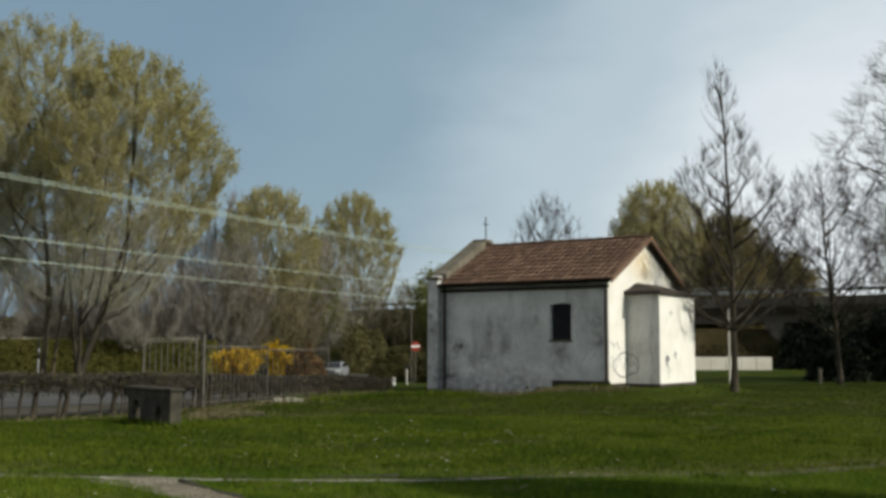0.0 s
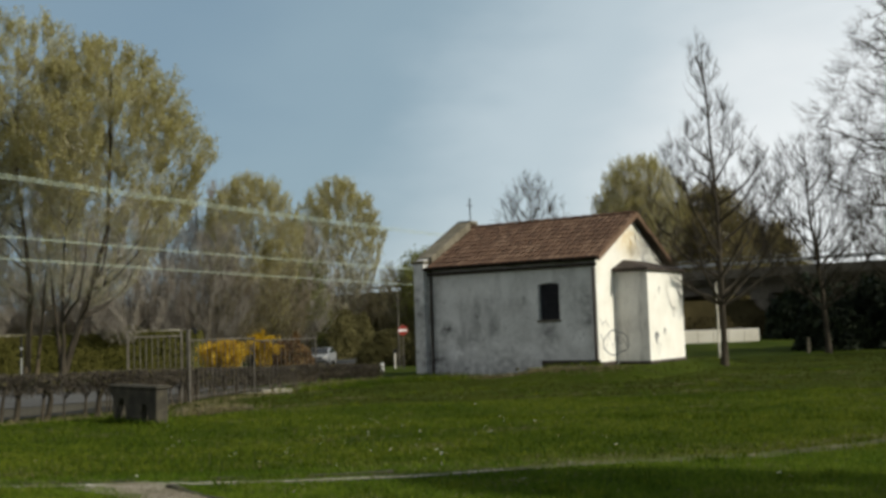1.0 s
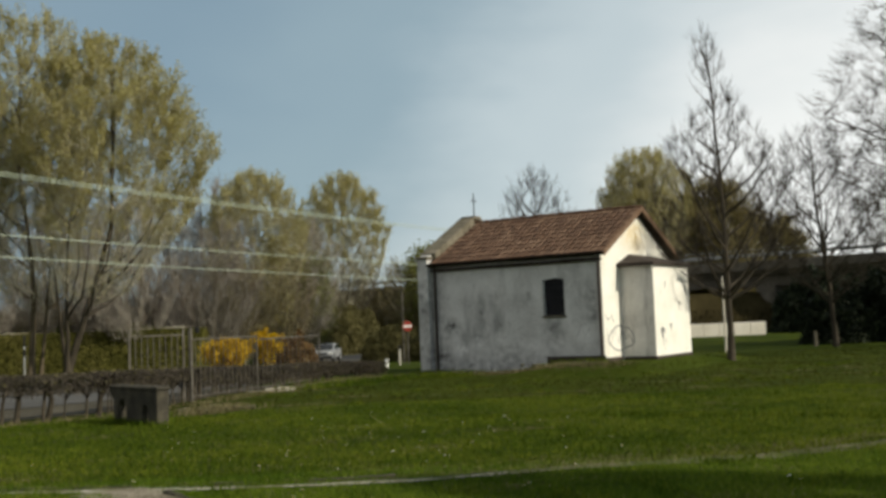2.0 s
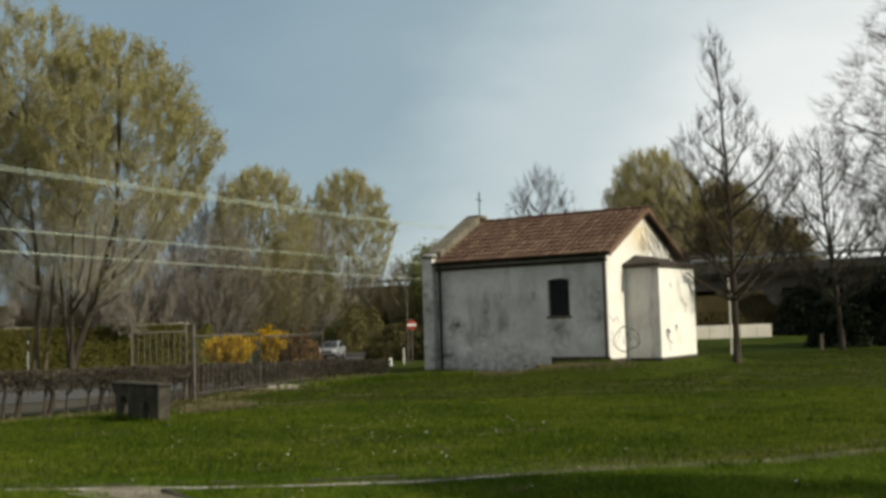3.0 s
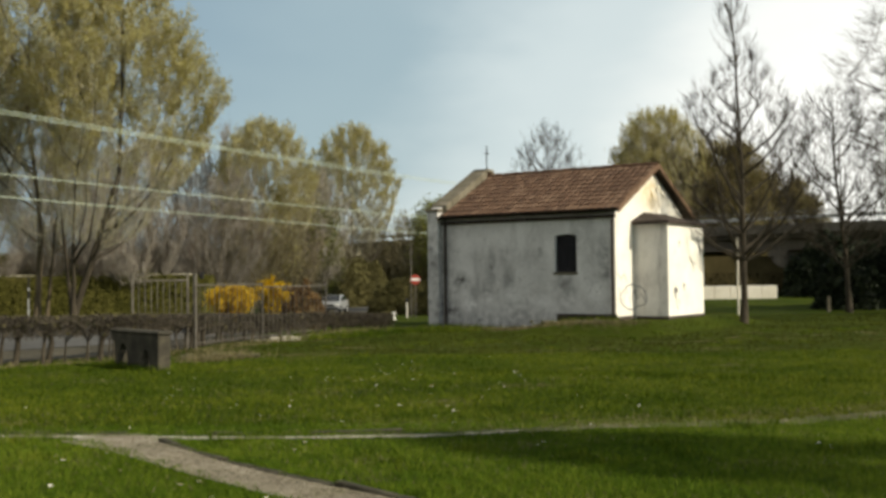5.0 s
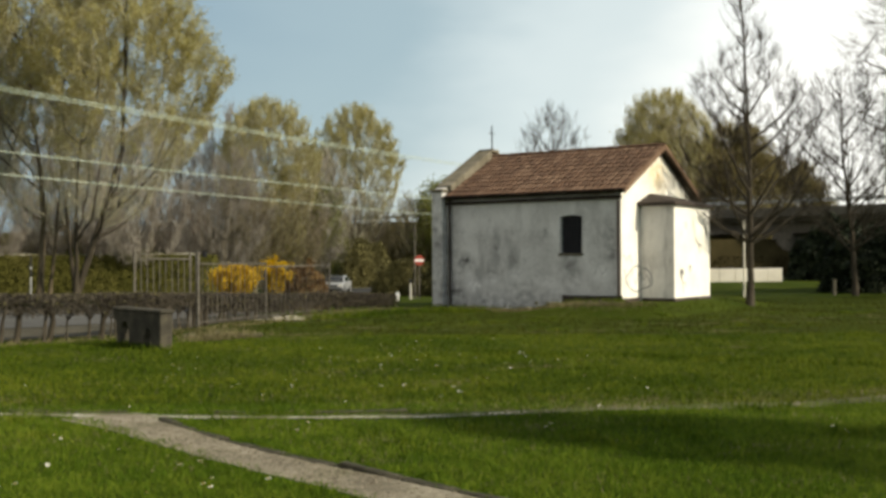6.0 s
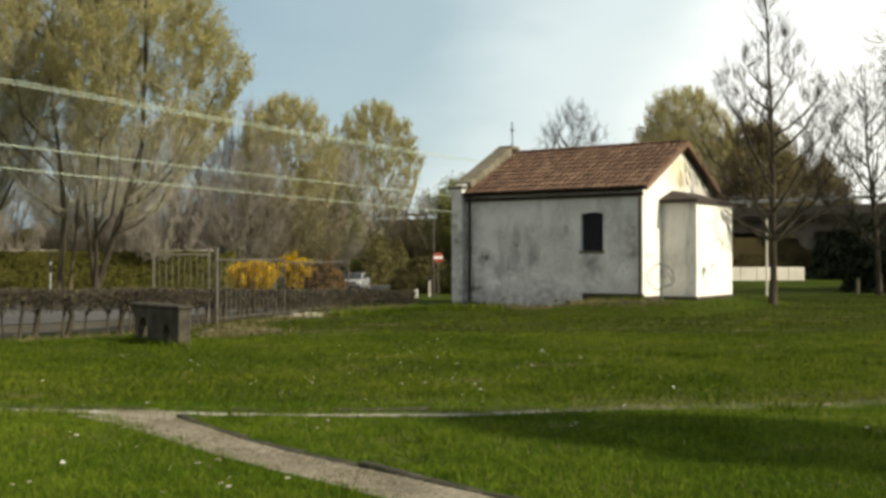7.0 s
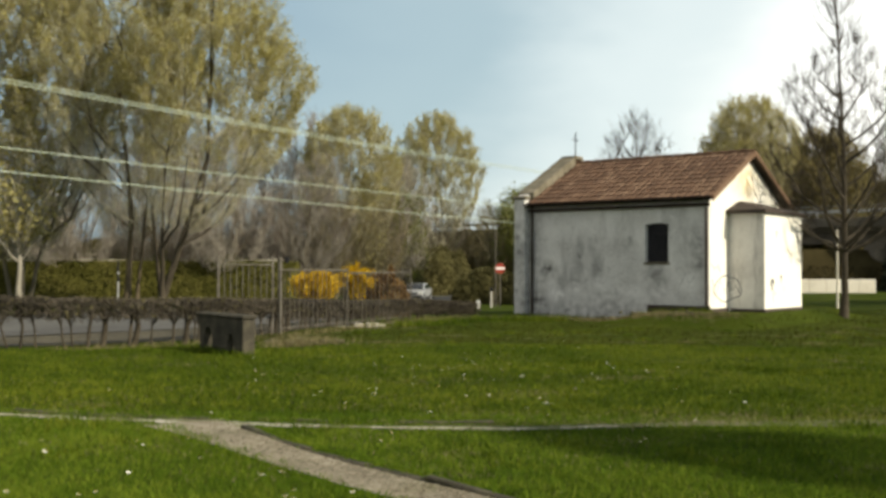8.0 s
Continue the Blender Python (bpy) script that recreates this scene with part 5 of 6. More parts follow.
tagged(part("rough_grass", leaf_mesh("rough_grass", tufts, 0.13 * nr.uniform(0.5, 1.4, 9000), M_BANK, nr, up=1.0), None, far_wall), kind="stuff")
for k in (0, 1, 3, 4, 5, 7, 8, 10, 11, 12, 13):
    part("coping", block(k * 2.2, k * 2.2 + 1.9, -0.5, -0.1, 3.055, 3.17), M_CHALK, far_wall, bevel=0.02)


slope = thing("embankment", pose(8, 96, ground_z(20, 90)), "grassy embankment beyond the bridge", "bank", kind="structure")
face = part("slope", prism([(-7.0, -0.3), (0.0, 3.4), (1.5, 3.4), (5.0, -0.3)], 0, 44), M_SLOPE, slope, "olive grassy slope")
face.matrix_basis = pose(0, 0, 0, 0, 0, -90)
f = nr.random(9000)
tufts = np.stack([44 * nr.random(9000), -7.0 + 7.0 * f, -0.3 + 3.7 * f + 0.03], 1)
tagged(part("rough_grass", leaf_mesh("rough_grass", tufts, 0.13 * nr.uniform(0.5, 1.4, 9000), M_SLOPE, nr, up=1.0), None, slope), kind="stuff")


# ---- posts, sign, cables, car ----
def sign():
    x, y = -1.02, 53.0
    root = thing("no_entry_sign", pose(x, y, ground_z(x, y), 0, 0, 4), "red no-entry disc with a white bar on a grey post", "road sign")
    part("post", rod((0, 0, -0.1), (0, 0, 2.25), 0.03), M_RUST, root)
    part("disc", rod((0, -0.04, 1.95), (0, -0.06, 1.95), 0.25, sides=28), M_RED, root, "red disc")
    part("bar", block(-0.22, 0.22, -0.068, -0.062, 1.89, 2.01), M_WHITE, root, "white bar")


sign()


def post(name, x, y, h, r, mat, label, category, top=None):
    root = thing(name, pose(x, y, ground_z(x, y)), label, category)
    part("shaft", rod((0, 0, -0.1), (0, 0, h), r, r * 0.8), mat, root)
    if top:
        part("head", block(-top, top, -top, top, h, h + top * 2.2), M_DARK, root, bevel=top * 0.2)
    return root


post("marker_post", -1.40, 51.0, 0.8, 0.05, M_PALEWALL, "white marker post with a dark head beside the road", "post", 0.08)
post("marker_post", -1.85, 46.0, 0.35, 0.09, M_WHITE, "short white marker stub beside the road", "post")
post("steel_pole", -1.35, 58.0, 4.2, 0.04, M_RUST, "thin grey steel pole by the road sign", "pole")
post("white_pole", 10.98, 38.0, 2.95, 0.04, M_PALEWALL, "slim white pole behind the bare tree", "pole")
bollard = thing("bollard_post", pose(-14.9, 38.5, ground_z(-14.9, 38.5)), "thin post, pale below and dark above, beyond the hedge", "post")
part("shaft", rod((0, 0, -0.1), (0, 0, 1.05), 0.03), M_RAIL, bollard, "pale lower shaft")
part("upper_shaft", rod((0, 0, 1.05), (0, 0, 1.85), 0.036), M_DARK, bollard, "dark upper shaft")
part("band", rod((0, 0, 1.34), (0, 0, 1.44), 0.039), M_RAIL, bollard, "pale band")
post("marker_post", 17.4, 46.5, 0.7, 0.09, M_COPING, "short pale post in front of the evergreen bushes", "post")

POLE_FAR, POLE_NEAR = (4.1, 76.0), (-23.5, 25.4)


def cable(name, z0, z1, sag, thick, offset=0.0):
    a, b = Vector((POLE_NEAR[0], POLE_NEAR[1] + offset, z0)), Vector((POLE_FAR[0], POLE_FAR[1] + offset, z1))
    tb = Tubes()
    pts = []
    for k in range(41):
        t = k / 40
        p = a.lerp(b, t)
        p.z -= sag * 4 * t * (1 - t)
        pts.append(p)
    tb.add(pts, [thick] * 41, 6)
    ob = new(name, tb.mesh(name, M_CABLE))
    return tagged(ob, "pale sagging overhead cable above the road", "cable", "overhead cables")


cable("overhead_cable", 8.15, 8.05, 0.2, 0.018)
cable("overhead_cable", 8.3, 8.2, 0.2, 0.018, 0.3)
cable("overhead_cable", 5.9, 5.6, 0.15, 0.018)
cable("overhead_cable", 5.1, 4.5, 0.1, 0.018)
far_pole = thing("cable_pole", pose(*POLE_FAR, ground_z(*POLE_FAR)), "wooden cable pole hidden behind the chapel", "pole")
part("shaft", rod((0, 0, -0.3), (0, 0, 8.6), 0.14, 0.10, 10), M_BARK, far_pole)
near_pole = thing("cable_pole", pose(*POLE_NEAR, 0), "wooden cable pole outside the park", "pole")
part("shaft", rod((0, 0, -0.3), (0, 0, 9.0), 0.14, 0.10, 10), M_BARK, near_pole)


def car(x, y, turn):
    root = thing("car", pose(x, y, ground_z(x, y) + 0.03, 0, 0, turn), "small silver car standing on the road", "car")
    side = [(-1.95, 0.30), (-1.98, 0.62), (-1.90, 0.82), (-1.15, 0.95), (-0.55, 1.40), (0.75, 1.44), (1.45, 1.05), (1.90, 0.95), (1.95, 0.35)]
    bm = prism(side, -0.82, 0.82)
    for v in bm.verts:
        if v.co.z > 1.2:
            v.co.y *= 0.80
    part("body", bm, M_CAR, root, "silver bodywork", bevel=0.05, smooth=False)
    for s in (-1, 1):
        part("side_window", prism([(-0.95, 0.98), (-0.48, 1.34), (0.70, 1.37), (1.25, 1.02)], s * 0.80 - 0.03, s * 0.80 + 0.03), M_GLASS, root)
        for wx in (-1.22, 1.25):
            tyre = part("wheel", rod((wx, s * 0.66, 0.29), (wx, s * 0.86, 0.29), 0.30, sides=18), M_RUBBER, root)
            part("rim", rod((wx, s * 0.862, 0.29), (wx, s * 0.872, 0.29), 0.19, sides=14), M_RAIL, tyre)
        part("headlight", block(-2.02, -1.90, s * 0.62 - 0.17, s * 0.62 + 0.17, 0.60, 0.76), M_WHITE, root, "clear headlight", bevel=0.02)
    bm = bmesh.new()
    vs = [bm.verts.new(p) for p in ((-1.16, -0.70, 0.985), (-1.16, 0.70, 0.985), (-0.60, 0.60, 1.39), (-0.60, -0.60, 1.39))]
    bm.faces.new(vs)
    ext = bmesh.ops.extrude_face_region(bm, geom=bm.faces[:])
    bmesh.ops.translate(bm, verts=[g for g in ext["geom"] if isinstance(g, bmesh.types.BMVert)], vec=(-0.03, 0, 0.03))
    bmesh.ops.recalc_face_normals(bm, faces=bm.faces[:])
    part("windscreen", bm, M_GLASS, root, "dark windscreen")
    part("bumper", block(-2.04, -1.90, -0.78, 0.78, 0.28, 0.46), M_RUBBER, root, bevel=0.03)
    part("grille", block(-2.0, -1.93, -0.40, 0.40, 0.56, 0.70), M_RUBBER, root)


car(-8.3, 86.0, 84)


# ---- evergreen whose shadow falls across the lawn ----
def cypress(x, y, h, r):
    nr = np.random.default_rng(71)
    n = 2100
    t = nr.random(n) ** 0.8
    a = nr.uniform(0, 2 * math.pi, n)
    rad = r * np.sqrt(nr.uniform(0.2, 1, n)) * np.clip(1.15 * (1 - t) ** 0.6 * (0.6 + 0.9 * t), 0.03, None)
    c = np.stack([np.cos(a) * rad, np.sin(a) * rad, 0.5 + t * (h - 0.5)], 1)
    root = thing("cypress", pose(x, y, ground_z(x, y)), "tall dark evergreen at the edge of the lawn", "tree")
    part("trunk", rod((0, 0, -0.2), (0, 0, h * 0.9), 0.16, 0.02), M_BARK_DARK, root)
    tagged(part("foliage", leaf_mesh("foliage", c, 0.2 * nr.uniform(0.7, 1.3, n), M_DARKLEAF, nr, up=1.0), None, root), kind="stuff")


cypress(13.9, 3.25, 9.9, 2.2)


# ---- grass and flowers ----
PATHS = [([(-30, 14.4), (-8.0, 11.6), (-5.62, 11.07), (-4.6, 10.86), (-3.98, 10.73), (-3.0, 10.57), (-2.2, 10.46), (-1.4, 10.40), (-0.25, 10.48), (0.9, 10.78), (2.3, 11.06), (3.6, 11.34), (12, 14.6)], 0.05),
         ([(-3.50, 10.60), (-3.05, 10.12), (-2.55, 9.48), (-2.10, 8.93), (-1.49, 8.23), (-0.99, 7.69), (-0.50, 7.19), (1.0, 5.55), (3.05, 2.8)], 0.27)]


def off_paths(xy):
    ok = np.ones(len(xy), bool)
    for pts, half in PATHS:
        for p, q in zip(pts, pts[1:]):
            p, q = np.array(p), np.array(q)
            d = q - p
            t = np.clip(((xy - p) @ d) / (d @ d), 0, 1)
            ok &= np.linalg.norm(xy - p - t[:, None] * d, axis=1) > half
    return ok


def chapel_clear(xy, margin):
    p = xy - np.array([CHAPEL.x, CHAPEL.y])
    u, v = p @ np.array([AXIS.x, AXIS.y]), p @ np.array([ACROSS.x, ACROSS.y])
    return ~((u > -0.45 - margin) & (u < NAVE_L + 1.2 + margin) & (v > -0.3 - margin) & (v < NAVE_W + 0.3 + margin))


def in_lawn(xy):
    """On the lawn's side of the hedge."""
    edge = np.interp(xy[:, 0], [-20, -9.7, -6.95, -5.7, -3.5, -1.5, 0, 60], [17.0, 19.3, 21.6, 26.5, 31.5, 34, 37, 60])
    return xy[:, 1] < edge


def blades(name, xy, height, width, mat, nr, label):
    n = len(xy)
    z = np.array([ground_z(x, y) for x, y in xy])
    a = nr.uniform(0, 2 * math.pi, n)
    h = height * nr.uniform(0.45, 1.25, n)
    w = width * nr.uniform(0.7, 1.3, n)
    base = np.column_stack([xy, z - 0.01])
    side = np.column_stack([np.cos(a), np.sin(a), np.zeros(n)]) * w[:, None]
    lean = np.column_stack([nr.normal(0, 0.45, n) * h, nr.normal(0, 0.45, n) * h, h])
    v = np.stack([base - side, base + side, base + lean], 1).reshape(-1, 3)
    me = bpy.data.meshes.new(name)
    me.vertices.add(3 * n)
    me.vertices.foreach_set("co", v.ravel())
    me.loops.add(3 * n)
    me.loops.foreach_set("vertex_index", np.arange(3 * n, dtype=np.int32))
    me.polygons.add(n)
    me.polygons.foreach_set("loop_start", np.arange(0, 3 * n, 3, dtype=np.int32))
    me.polygons.foreach_set("loop_total", np.full(n, 3, dtype=np.int32))
    me.materials.append(mat)
    me.update(calc_edges=True)
    return tagged(new(name, me), label, "grass", kind="stuff")


def scatter(nr, n, y0, y1, spread=0.52):
    y = y0 + (y1 - y0) * nr.random(n)
    x = (nr.random(n) * 2 - 1) * (y * spread + 0.6)
    xy = np.column_stack([x, y])
    return xy[off_paths(xy) & (chapel_clear(xy, 0.45) | (chapel_clear(xy, 0.05) & (nr.random(n) < 0.35))) & in_lawn(xy)]


GRASS_RNG = np.random.default_rng(81)
blades("lawn_grass", scatter(GRASS_RNG, 170000, 5.6, 11.5), 0.055, 0.0045, M_BLADE_LUSH, GRASS_RNG, "short uneven green lawn grass")
blades("lawn_grass", scatter(GRASS_RNG, 150000, 11.5, 22), 0.06, 0.008, M_BLADE, GRASS_RNG, "short uneven green lawn grass")
blades("lawn_grass", scatter(GRASS_RNG, 90000, 22, 48), 0.06, 0.014, M_BLADE_WORN, GRASS_RNG, "short uneven green lawn grass")


def along(points, n, spread, nr):
    out = []
    for p, q in zip(points, points[1:]):
        p, q = np.array(p), np.array(q)
        t = nr.random(n)[:, None]
        out.append(p + (q - p) * t + nr.normal(0, spread, (n, 2)))
    return np.concatenate(out)


def chapel_xy(u, v):
    p = CHAPEL + AXIS * u + ACROSS * v
    return (p.x, p.y)


xy = along([chapel_xy(-0.5, -0.5), chapel_xy(2, -0.15), chapel_xy(4.4, -0.2), chapel_xy(6.6, -0.3)], 1100, 0.12, GRASS_RNG)
blades("tall_grass", xy[chapel_clear(xy, 0.0)], 0.16, 0.012, M_BLADE, GRASS_RNG, "taller rank grass along the chapel's foot")
xy = along([chapel_xy(-1.0, -1.1), chapel_xy(2, -1.0), chapel_xy(4.4, -1.0), chapel_xy(7.4, -1.0)], 1500, 0.42, GRASS_RNG)
blades("dry_grass", xy[chapel_clear(xy, 0.0)], 0.08, 0.011, M_DRY, GRASS_RNG, "thin straw-coloured grass on the worn ground before the chapel")
xy = along([(-8.8, 19.6), (-6.9, 21.4), (-5.4, 24.4), (-4.3, 28.0), (-2.9, 31.4), (-0.6, 34.3)], 240, 0.22, GRASS_RNG)
blades("dry_grass", xy, 0.14, 0.010, M_DRY, GRASS_RNG, "dry straw-coloured grass along the hedge and fence")
xy = along([(-5.4, 11.30), (-2.9, 10.84), (-0.8, 10.72), (0.9, 11.02), (2.6, 11.25), (5.1, 12.05)], 260, 0.10, GRASS_RNG)
blades("dry_grass", xy, 0.05, 0.006, M_DRY, GRASS_RNG, "dry straw-coloured grass along the worn footpath")
# Taller blades along one line give the lawn a thin darker streak.
xy = along([(0.6, 18.6), (2.0, 17.7), (4.2, 16.5), (6.4, 15.4), (9.0, 14.1)], 700, 0.06, GRASS_RNG)
blades("tall_grass", xy, 0.10, 0.009, M_BLADE, GRASS_RNG, "line of taller grass drawing a darker streak across the lawn")
xy = along([(1.3, 11.15), (3.0, 11.6), (5.6, 12.6), (7.5, 13.5)], 900, 0.26, GRASS_RNG)
blades("dry_grass", xy, 0.055, 0.007, M_DRY, GRASS_RNG, "thin brownish patches of dry grass in the lawn")
xy = along([(-6.2, 20.0), (-4.8, 18.35)], 800, 0.14, GRASS_RNG)
blades("tall_grass", xy, 0.14, 0.010, M_BLADE, GRASS_RNG, "taller rank grass round the stone block")
xy = along([(-2.66, 10.25), (-2.20, 9.64), (-1.78, 9.12), (-1.18, 8.46), (-0.68, 7.94), (-0.18, 7.45), (1.35, 5.85)], 420, 0.055, GRASS_RNG)
blades("tall_grass", xy, 0.07, 0.006, M_BLADE_LUSH, GRASS_RNG, "grass creeping over the path beside the stone edging")
xy = along([(-3.62, 10.40), (-2.82, 9.38), (-2.02, 8.42), (-1.24, 7.40), (-0.72, 6.98), (0.7, 5.35)], 300, 0.06, GRASS_RNG)
blades("tall_grass", xy, 0.06, 0.006, M_BLADE_LUSH, GRASS_RNG, "grass creeping over the open edge of the path")


xy = along([(-3.6, 29.0), (-2.2, 31.0), (-0.6, 32.6), (1.2, 32.4)], 700, 0.32, GRASS_RNG)
blades("tall_grass", xy[chapel_clear(xy, 0.1)], 0.20, 0.014, M_BLADE, GRASS_RNG, "dark rank tufts between the gravel strip and the chapel")
xy = along([(-4.9, 21.4), (-4.3, 22.4)], 700, 0.30, GRASS_RNG)
blades("dry_grass", xy, 0.20, 0.010, M_DRY, GRASS_RNG, "tall straw-coloured grass over the stone heap by the gate")


xy = along([(-3.6, 30.0), (-2.6, 31.6), (-1.4, 32.9)], 600, 0.24, GRASS_RNG)
blades("dry_grass", xy, 0.17, 0.012, M_DRY, GRASS_RNG, "pale straw-coloured grass between the fence and the chapel")


def tussocks():
    """Taller darker clumps here and there in the lawn."""
    nr = GRASS_RNG
    c = scatter(nr, 170, 8.5, 33)
    pts = np.repeat(c, 60, 0) + nr.normal(0, 0.11, (len(c) * 60, 2))
    keep = off_paths(pts) & chapel_clear(pts, 0.05)
    blades("grass_tussocks", pts[keep], 0.105, 0.009, M_BLADE, nr, "taller clumps of lawn grass")


tussocks()
c = scatter(GRASS_RNG, 130, 7.0, 30)
pts = np.repeat(c, 130, 0) + np.repeat(GRASS_RNG.uniform(0.12, 0.5, len(c)), 130)[:, None] * GRASS_RNG.normal(0, 1, (len(c) * 130, 2)) * np.array([1.5, 0.8])
keep = off_paths(pts) & chapel_clear(pts, 0.05) & in_lawn(pts)
blades("dry_grass", pts[keep], 0.05, 0.007, M_DRY, GRASS_RNG, "thin patches of faded grass scattered in the lawn")


def pebbles(points, n, half, size, name, label, mat):
    nr = np.random.default_rng(95)
    seg = nr.integers(0, len(points) - 1, n)
    P = np.array(points)
    t = nr.random(n)[:, None]
    d = P[seg + 1] - P[seg]
    side = np.column_stack([-d[:, 1], d[:, 0]]) / np.linalg.norm(d, axis=1)[:, None]
    xy = P[seg] + d * t + side * nr.uniform(-half, half, n)[:, None]
    z = np.array([ground_z(x, y) for x, y in xy]) + 0.017
    s = size * nr.uniform(0.5, 1.5, n)
    axes = np.array([(1, 0, 0), (0, 1, 0), (-1, 0, 0), (0, -1, 0), (0, 0, 0.7), (0, 0, -0.5)])
    a = nr.uniform(0, 6.28, n)
    v = np.empty((n, 6, 3))
    for k, (x, y, h) in enumerate(axes):
        r = nr.uniform(0.7, 1.3, n) * s
        v[:, k, 0] = xy[:, 0] + (x * np.cos(a) - y * np.sin(a)) * r
        v[:, k, 1] = xy[:, 1] + (x * np.sin(a) + y * np.cos(a)) * r
        v[:, k, 2] = z + h * r
    f = []
    for i in range(n):
        b = i * 6
        for p in range(4):
            q = (p + 1) % 4
            f.append((b + p, b + q, b + 4))
    ob = new(name, mesh_of(name, v.reshape(-1, 3), f, mat))
    return tagged(ob, label, "gravel", kind="stuff")


pebbles([(-3.3, 10.4), (-2.55, 9.48), (-2.10, 8.93), (-1.49, 8.23), (-0.99, 7.69), (-0.50, 7.19), (1.0, 5.55)], 2600, 0.27, 0.009, "path_gravel", "loose pale gravel on the garden path", M_PEBBLE)
pebbles([(-8.0, 11.6), (-5.62, 11.07), (-4.6, 10.86), (-3.98, 10.73), (-3.0, 10.57), (-2.2, 10.46), (-1.4, 10.40), (-0.25, 10.48), (0.9, 10.78)], 500, 0.10, 0.009, "path_gravel", "loose pale gravel on the worn footpath", M_PEBBLE)


def far_wood():
    nr = np.random.default_rng(97)
    n = 60000
    x = nr.uniform(-190, 190, n)
    h = 5.0 + 2.6 * np.array([noise.noise((v * 0.06, 0, 9)) for v in x]) + 1.2 * np.array([noise.noise((v * 0.3, 5, 9)) for v in x])
    y = 205 + nr.uniform(-5, 5, n) + 0.0004 * x * x
    z = -1.2 + (h + 1.2) * nr.random(n) ** 0.7
    me = leaf_mesh("far_wood", np.column_stack([x, y, z]), 0.75 * nr.uniform(0.6, 1.4, n), M_BROWNLEAF, nr)
    return tagged(new("far_wood", me), "distant brown-olive wood along the horizon", "wood", kind="stuff")


far_wood()


def daisies():
    rng = random.Random(91)
    bm = bmesh.new()
    for k in range(9):
        a = 2 * math.pi * k / 9
        d, e = Vector((math.cos(a), math.sin(a), 0)), Vector((-math.sin(a), math.cos(a), 0))
        bm.faces.new([bm.verts.new(p) for p in (Vector((0, 0, 0.075)), d * 0.014 - e * 0.006 + Vector((0, 0, 0.080)), d * 0.024 + Vector((0, 0, 0.078)), d * 0.014 + e * 0.006 + Vector((0, 0, 0.080)))])
    petals = bpy.data.meshes.new("petals")
    bm.to_mesh(petals)
    bm.free()
    petals.materials.append(M_PETAL)
    heart = bpy.data.meshes.new("flower_heart")
    bm = rod((0, 0, 0.076), (0, 0, 0.086), 0.007, 0.004, 6)
    bm.to_mesh(heart)
    bm.free()
    heart.materials.append(M_YELLOW)
    stalk = bpy.data.meshes.new("stalk")
    bm = rod((0, 0, -0.01), (0, 0, 0.076), 0.002, sides=4)
    bm.to_mesh(stalk)
    bm.free()
    stalk.materials.append(M_BLADE)
    spots = []
    for cx, cy, n, sp in ((-2.9, 8.2, 3, 0.5), (-3.2, 7.4, 4, 0.45), (-2.0, 7.0, 3, 0.4), (-0.4, 14.2, 15, 0.9), (0.7, 13.6, 14, 0.9), (-1.6, 12.6, 5, 0.8), (-3.8, 13.2, 4, 0.8), (1.05, 9.6, 2, 0.06),
                          (3.5, 9.4, 2, 0.1), (-0.9, 16.5, 12, 1.2), (1.6, 15.8, 8, 1.0), (-0.2, 19.5, 9, 1.3), (-4.5, 9.3, 5, 0.6), (-1.5, 9.9, 2, 0.3)):
        spots += [(rng.gauss(cx, sp), rng.gauss(cy, sp * 1.4)) for _ in range(n)]
    spots += [(-5.11, 12.82), (-3.39, 9.03), (-3.28, 8.88), (-2.94, 7.08), (-1.63, 7.06), (-1.62, 7.24), (-1.22, 7.22), (-3.88, 16.71), (-1.32, 9.38), (-1.75, 16.59),
              (-1.66, 16.58), (-0.45, 19.92), (-1.65, 14.51), (-2.02, 13.51), (-1.90, 13.51), (-2.57, 12.71)]
    arr = np.array(spots)
    for x, y in arr[off_paths(arr)]:
        root = thing("daisy", pose(x, y, ground_z(x, y), rng.uniform(-25, 5), rng.uniform(-15, 15), rng.uniform(0, 360)) @ Matrix.Scale(0.85, 4), "small white daisy in the lawn", "flower", "lawn daisies")
        for nm, me in (("petals", petals), ("flower_heart", heart), ("stalk", stalk)):
            part(nm, me, None, root)


daisies()


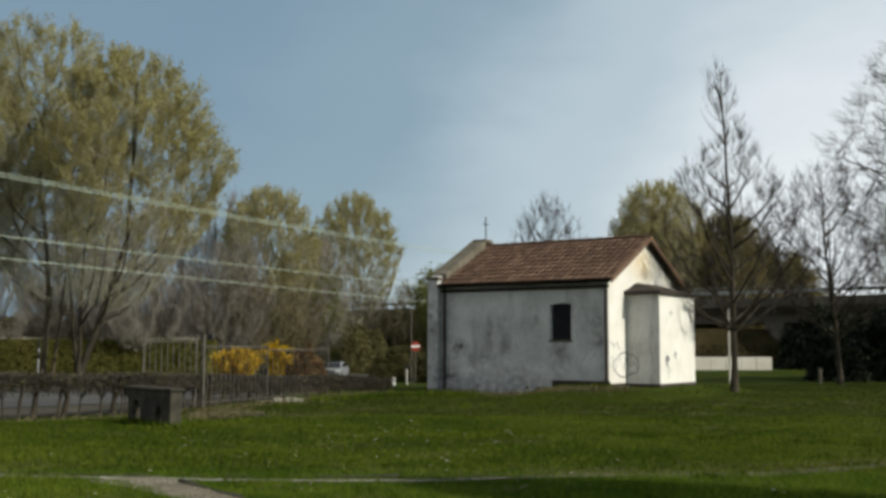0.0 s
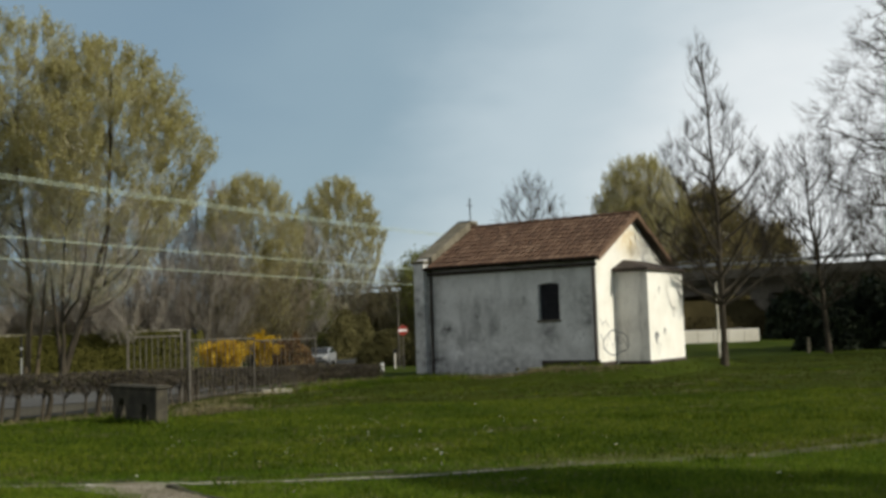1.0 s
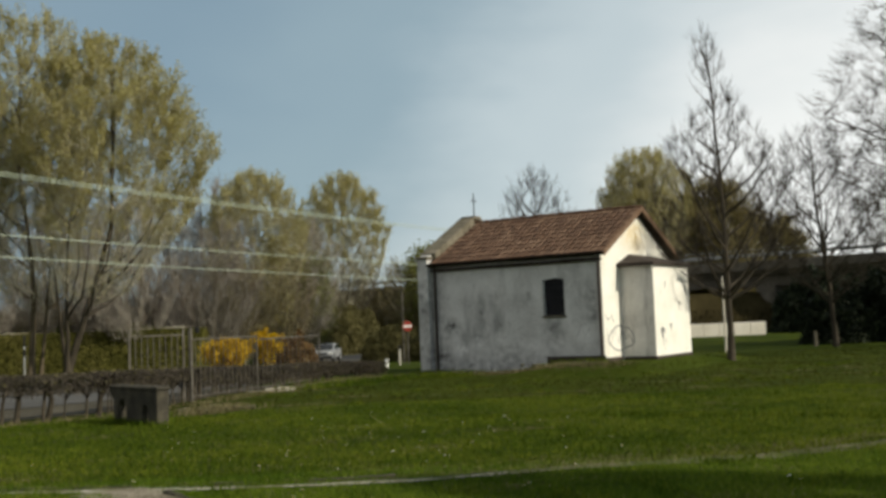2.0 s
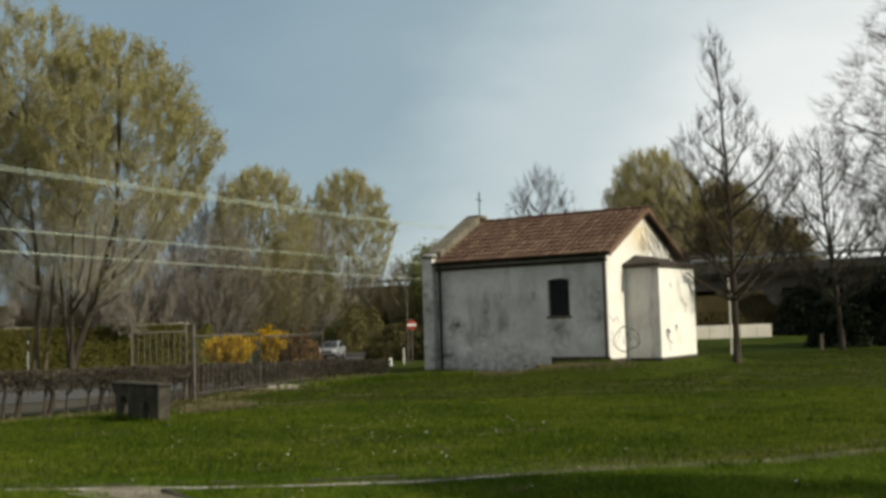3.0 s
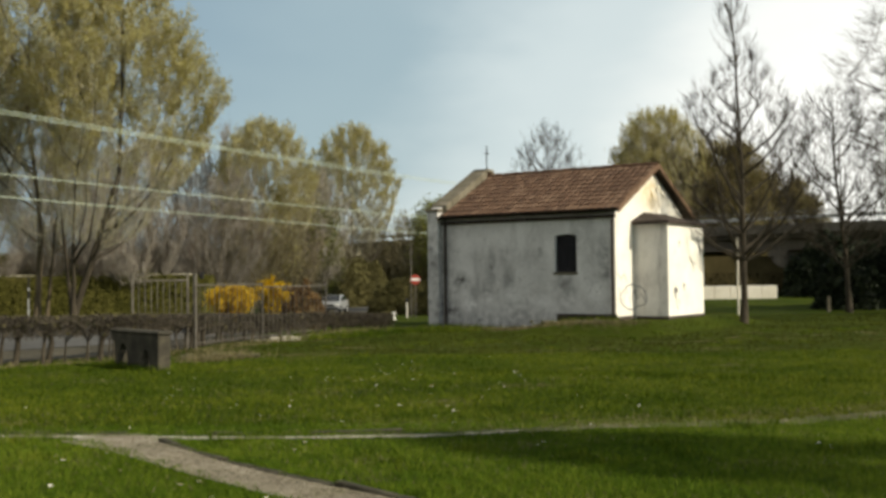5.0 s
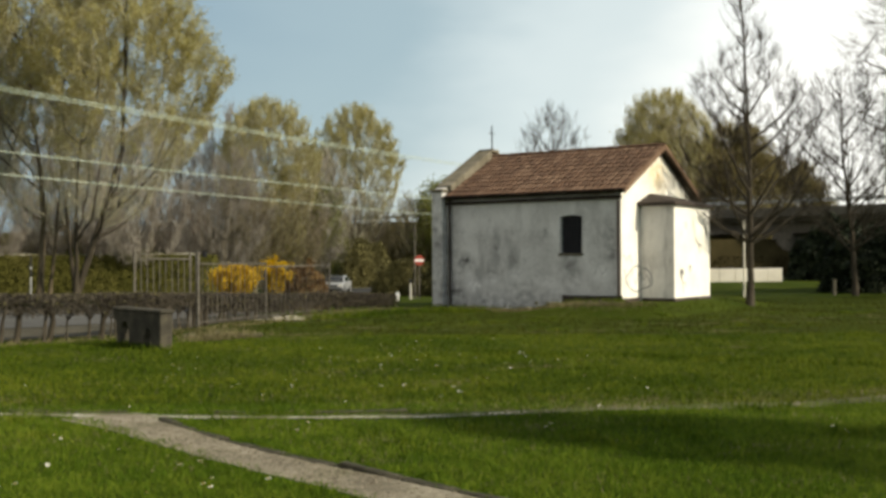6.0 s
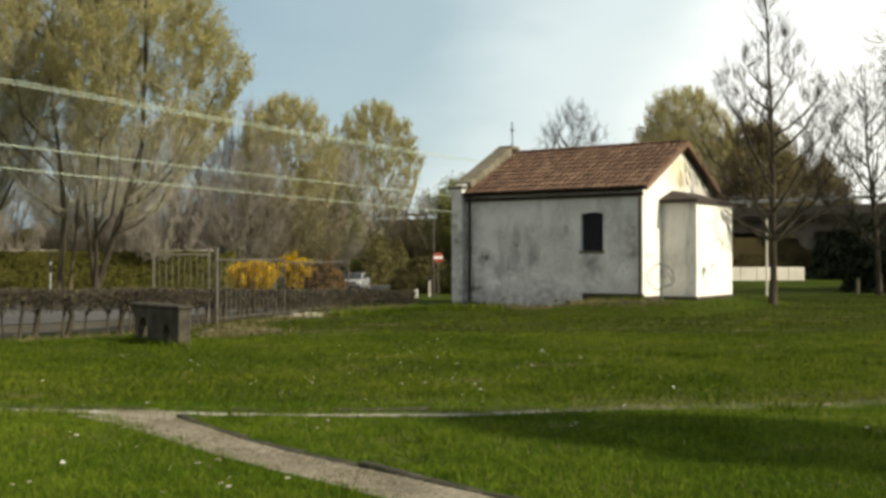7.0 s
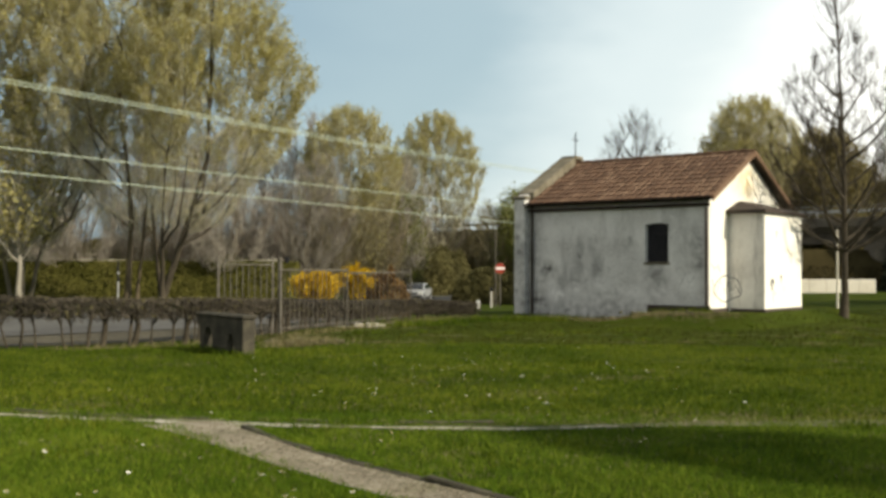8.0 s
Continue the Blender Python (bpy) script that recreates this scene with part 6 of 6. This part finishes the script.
# ---- roof tiles ----
def tile_mesh(name, mat, width=0.21, length=0.44, lift=0.042):
    verts, faces = [], []
    n = 5
    for j, (y, s) in enumerate(((0.0, 1.0), (length, 0.84))):
        for top in (1, 0):
            for i in range(n + 1):
                a = math.pi * i / n
                r = width / 2 * s - (0 if top else 0.014)
                verts.append((-math.cos(a) * r, y, math.sin(a) * lift * s - (0 if top else 0.014) + (0.02 if j == 0 else 0.0)))
    m = n + 1
    for i in range(n):
        faces.append((i, i + 1, 2 * m + i + 1, 2 * m + i))
        faces.append((m + i + 1, m + i, 3 * m + i, 3 * m + i + 1))
        faces.append((i + 1, i, m + i, m + i + 1))
    return mesh_of(name, verts, faces, mat)


def roof_tiles():
    rng = random.Random(101)
    R = ROOF
    slope_len = math.hypot(R["W"] / 2 + R["over"], R["TOP"] + 0.16 - R["eave_z"])
    cols, rows = 28, 10
    x0, x1 = 0.10, R["L"] + R["verge"] - 0.02
    one = tile_mesh("roof_tile", M_TILE, (x1 - x0) / cols * 1.02, slope_len / rows * 1.22)
    far_v, far_f = [], []
    for side in (1, -1):
        for c in range(cols):
            for r in range(rows):
                x = x0 + (x1 - x0) * (c + 0.5) / cols
                s = slope_len * r / rows - 0.03
                y = -R["over"] + s * math.cos(R["slope"])
                z = R["eave_z"] + s * math.sin(R["slope"]) + 0.012
                tilt = pose(x, y, z, math.degrees(R["slope"]) + rng.uniform(-2.2, 1.2), rng.uniform(-4, 4), rng.uniform(-4, 4))
                if side > 0:
                    ob = new("roof_tile", one)
                    ob.parent = CH
                    ob.matrix_basis = tilt
                else:
                    flip = pose(R["L"] / 2 + 0.1, R["W"] / 2, 0, 0, 0, 180) @ pose(-R["L"] / 2 - 0.1, -R["W"] / 2, 0) @ tilt
                    b = len(far_v)
                    far_v += [flip @ v.co for v in one.vertices]
                    far_f += [tuple(b + i for i in p.vertices) for p in one.polygons]
    tagged(part("roof_tiling", mesh_of("roof_tiling", far_v, far_f, M_TILE_FAR), None, CH), kind="stuff")
    n = 17
    ridge = tile_mesh("ridge_tile", M_TILE, 0.26, 0.46, 0.10)
    for k in range(n):
        ob = new("ridge_tile", ridge)
        ob.parent = CH
        ob.matrix_basis = pose(0.08 + (x1 - 0.5) * k / (n - 1), R["W"] / 2, R["TOP"] + 0.16, 0, 0, -90)


roof_tiles()
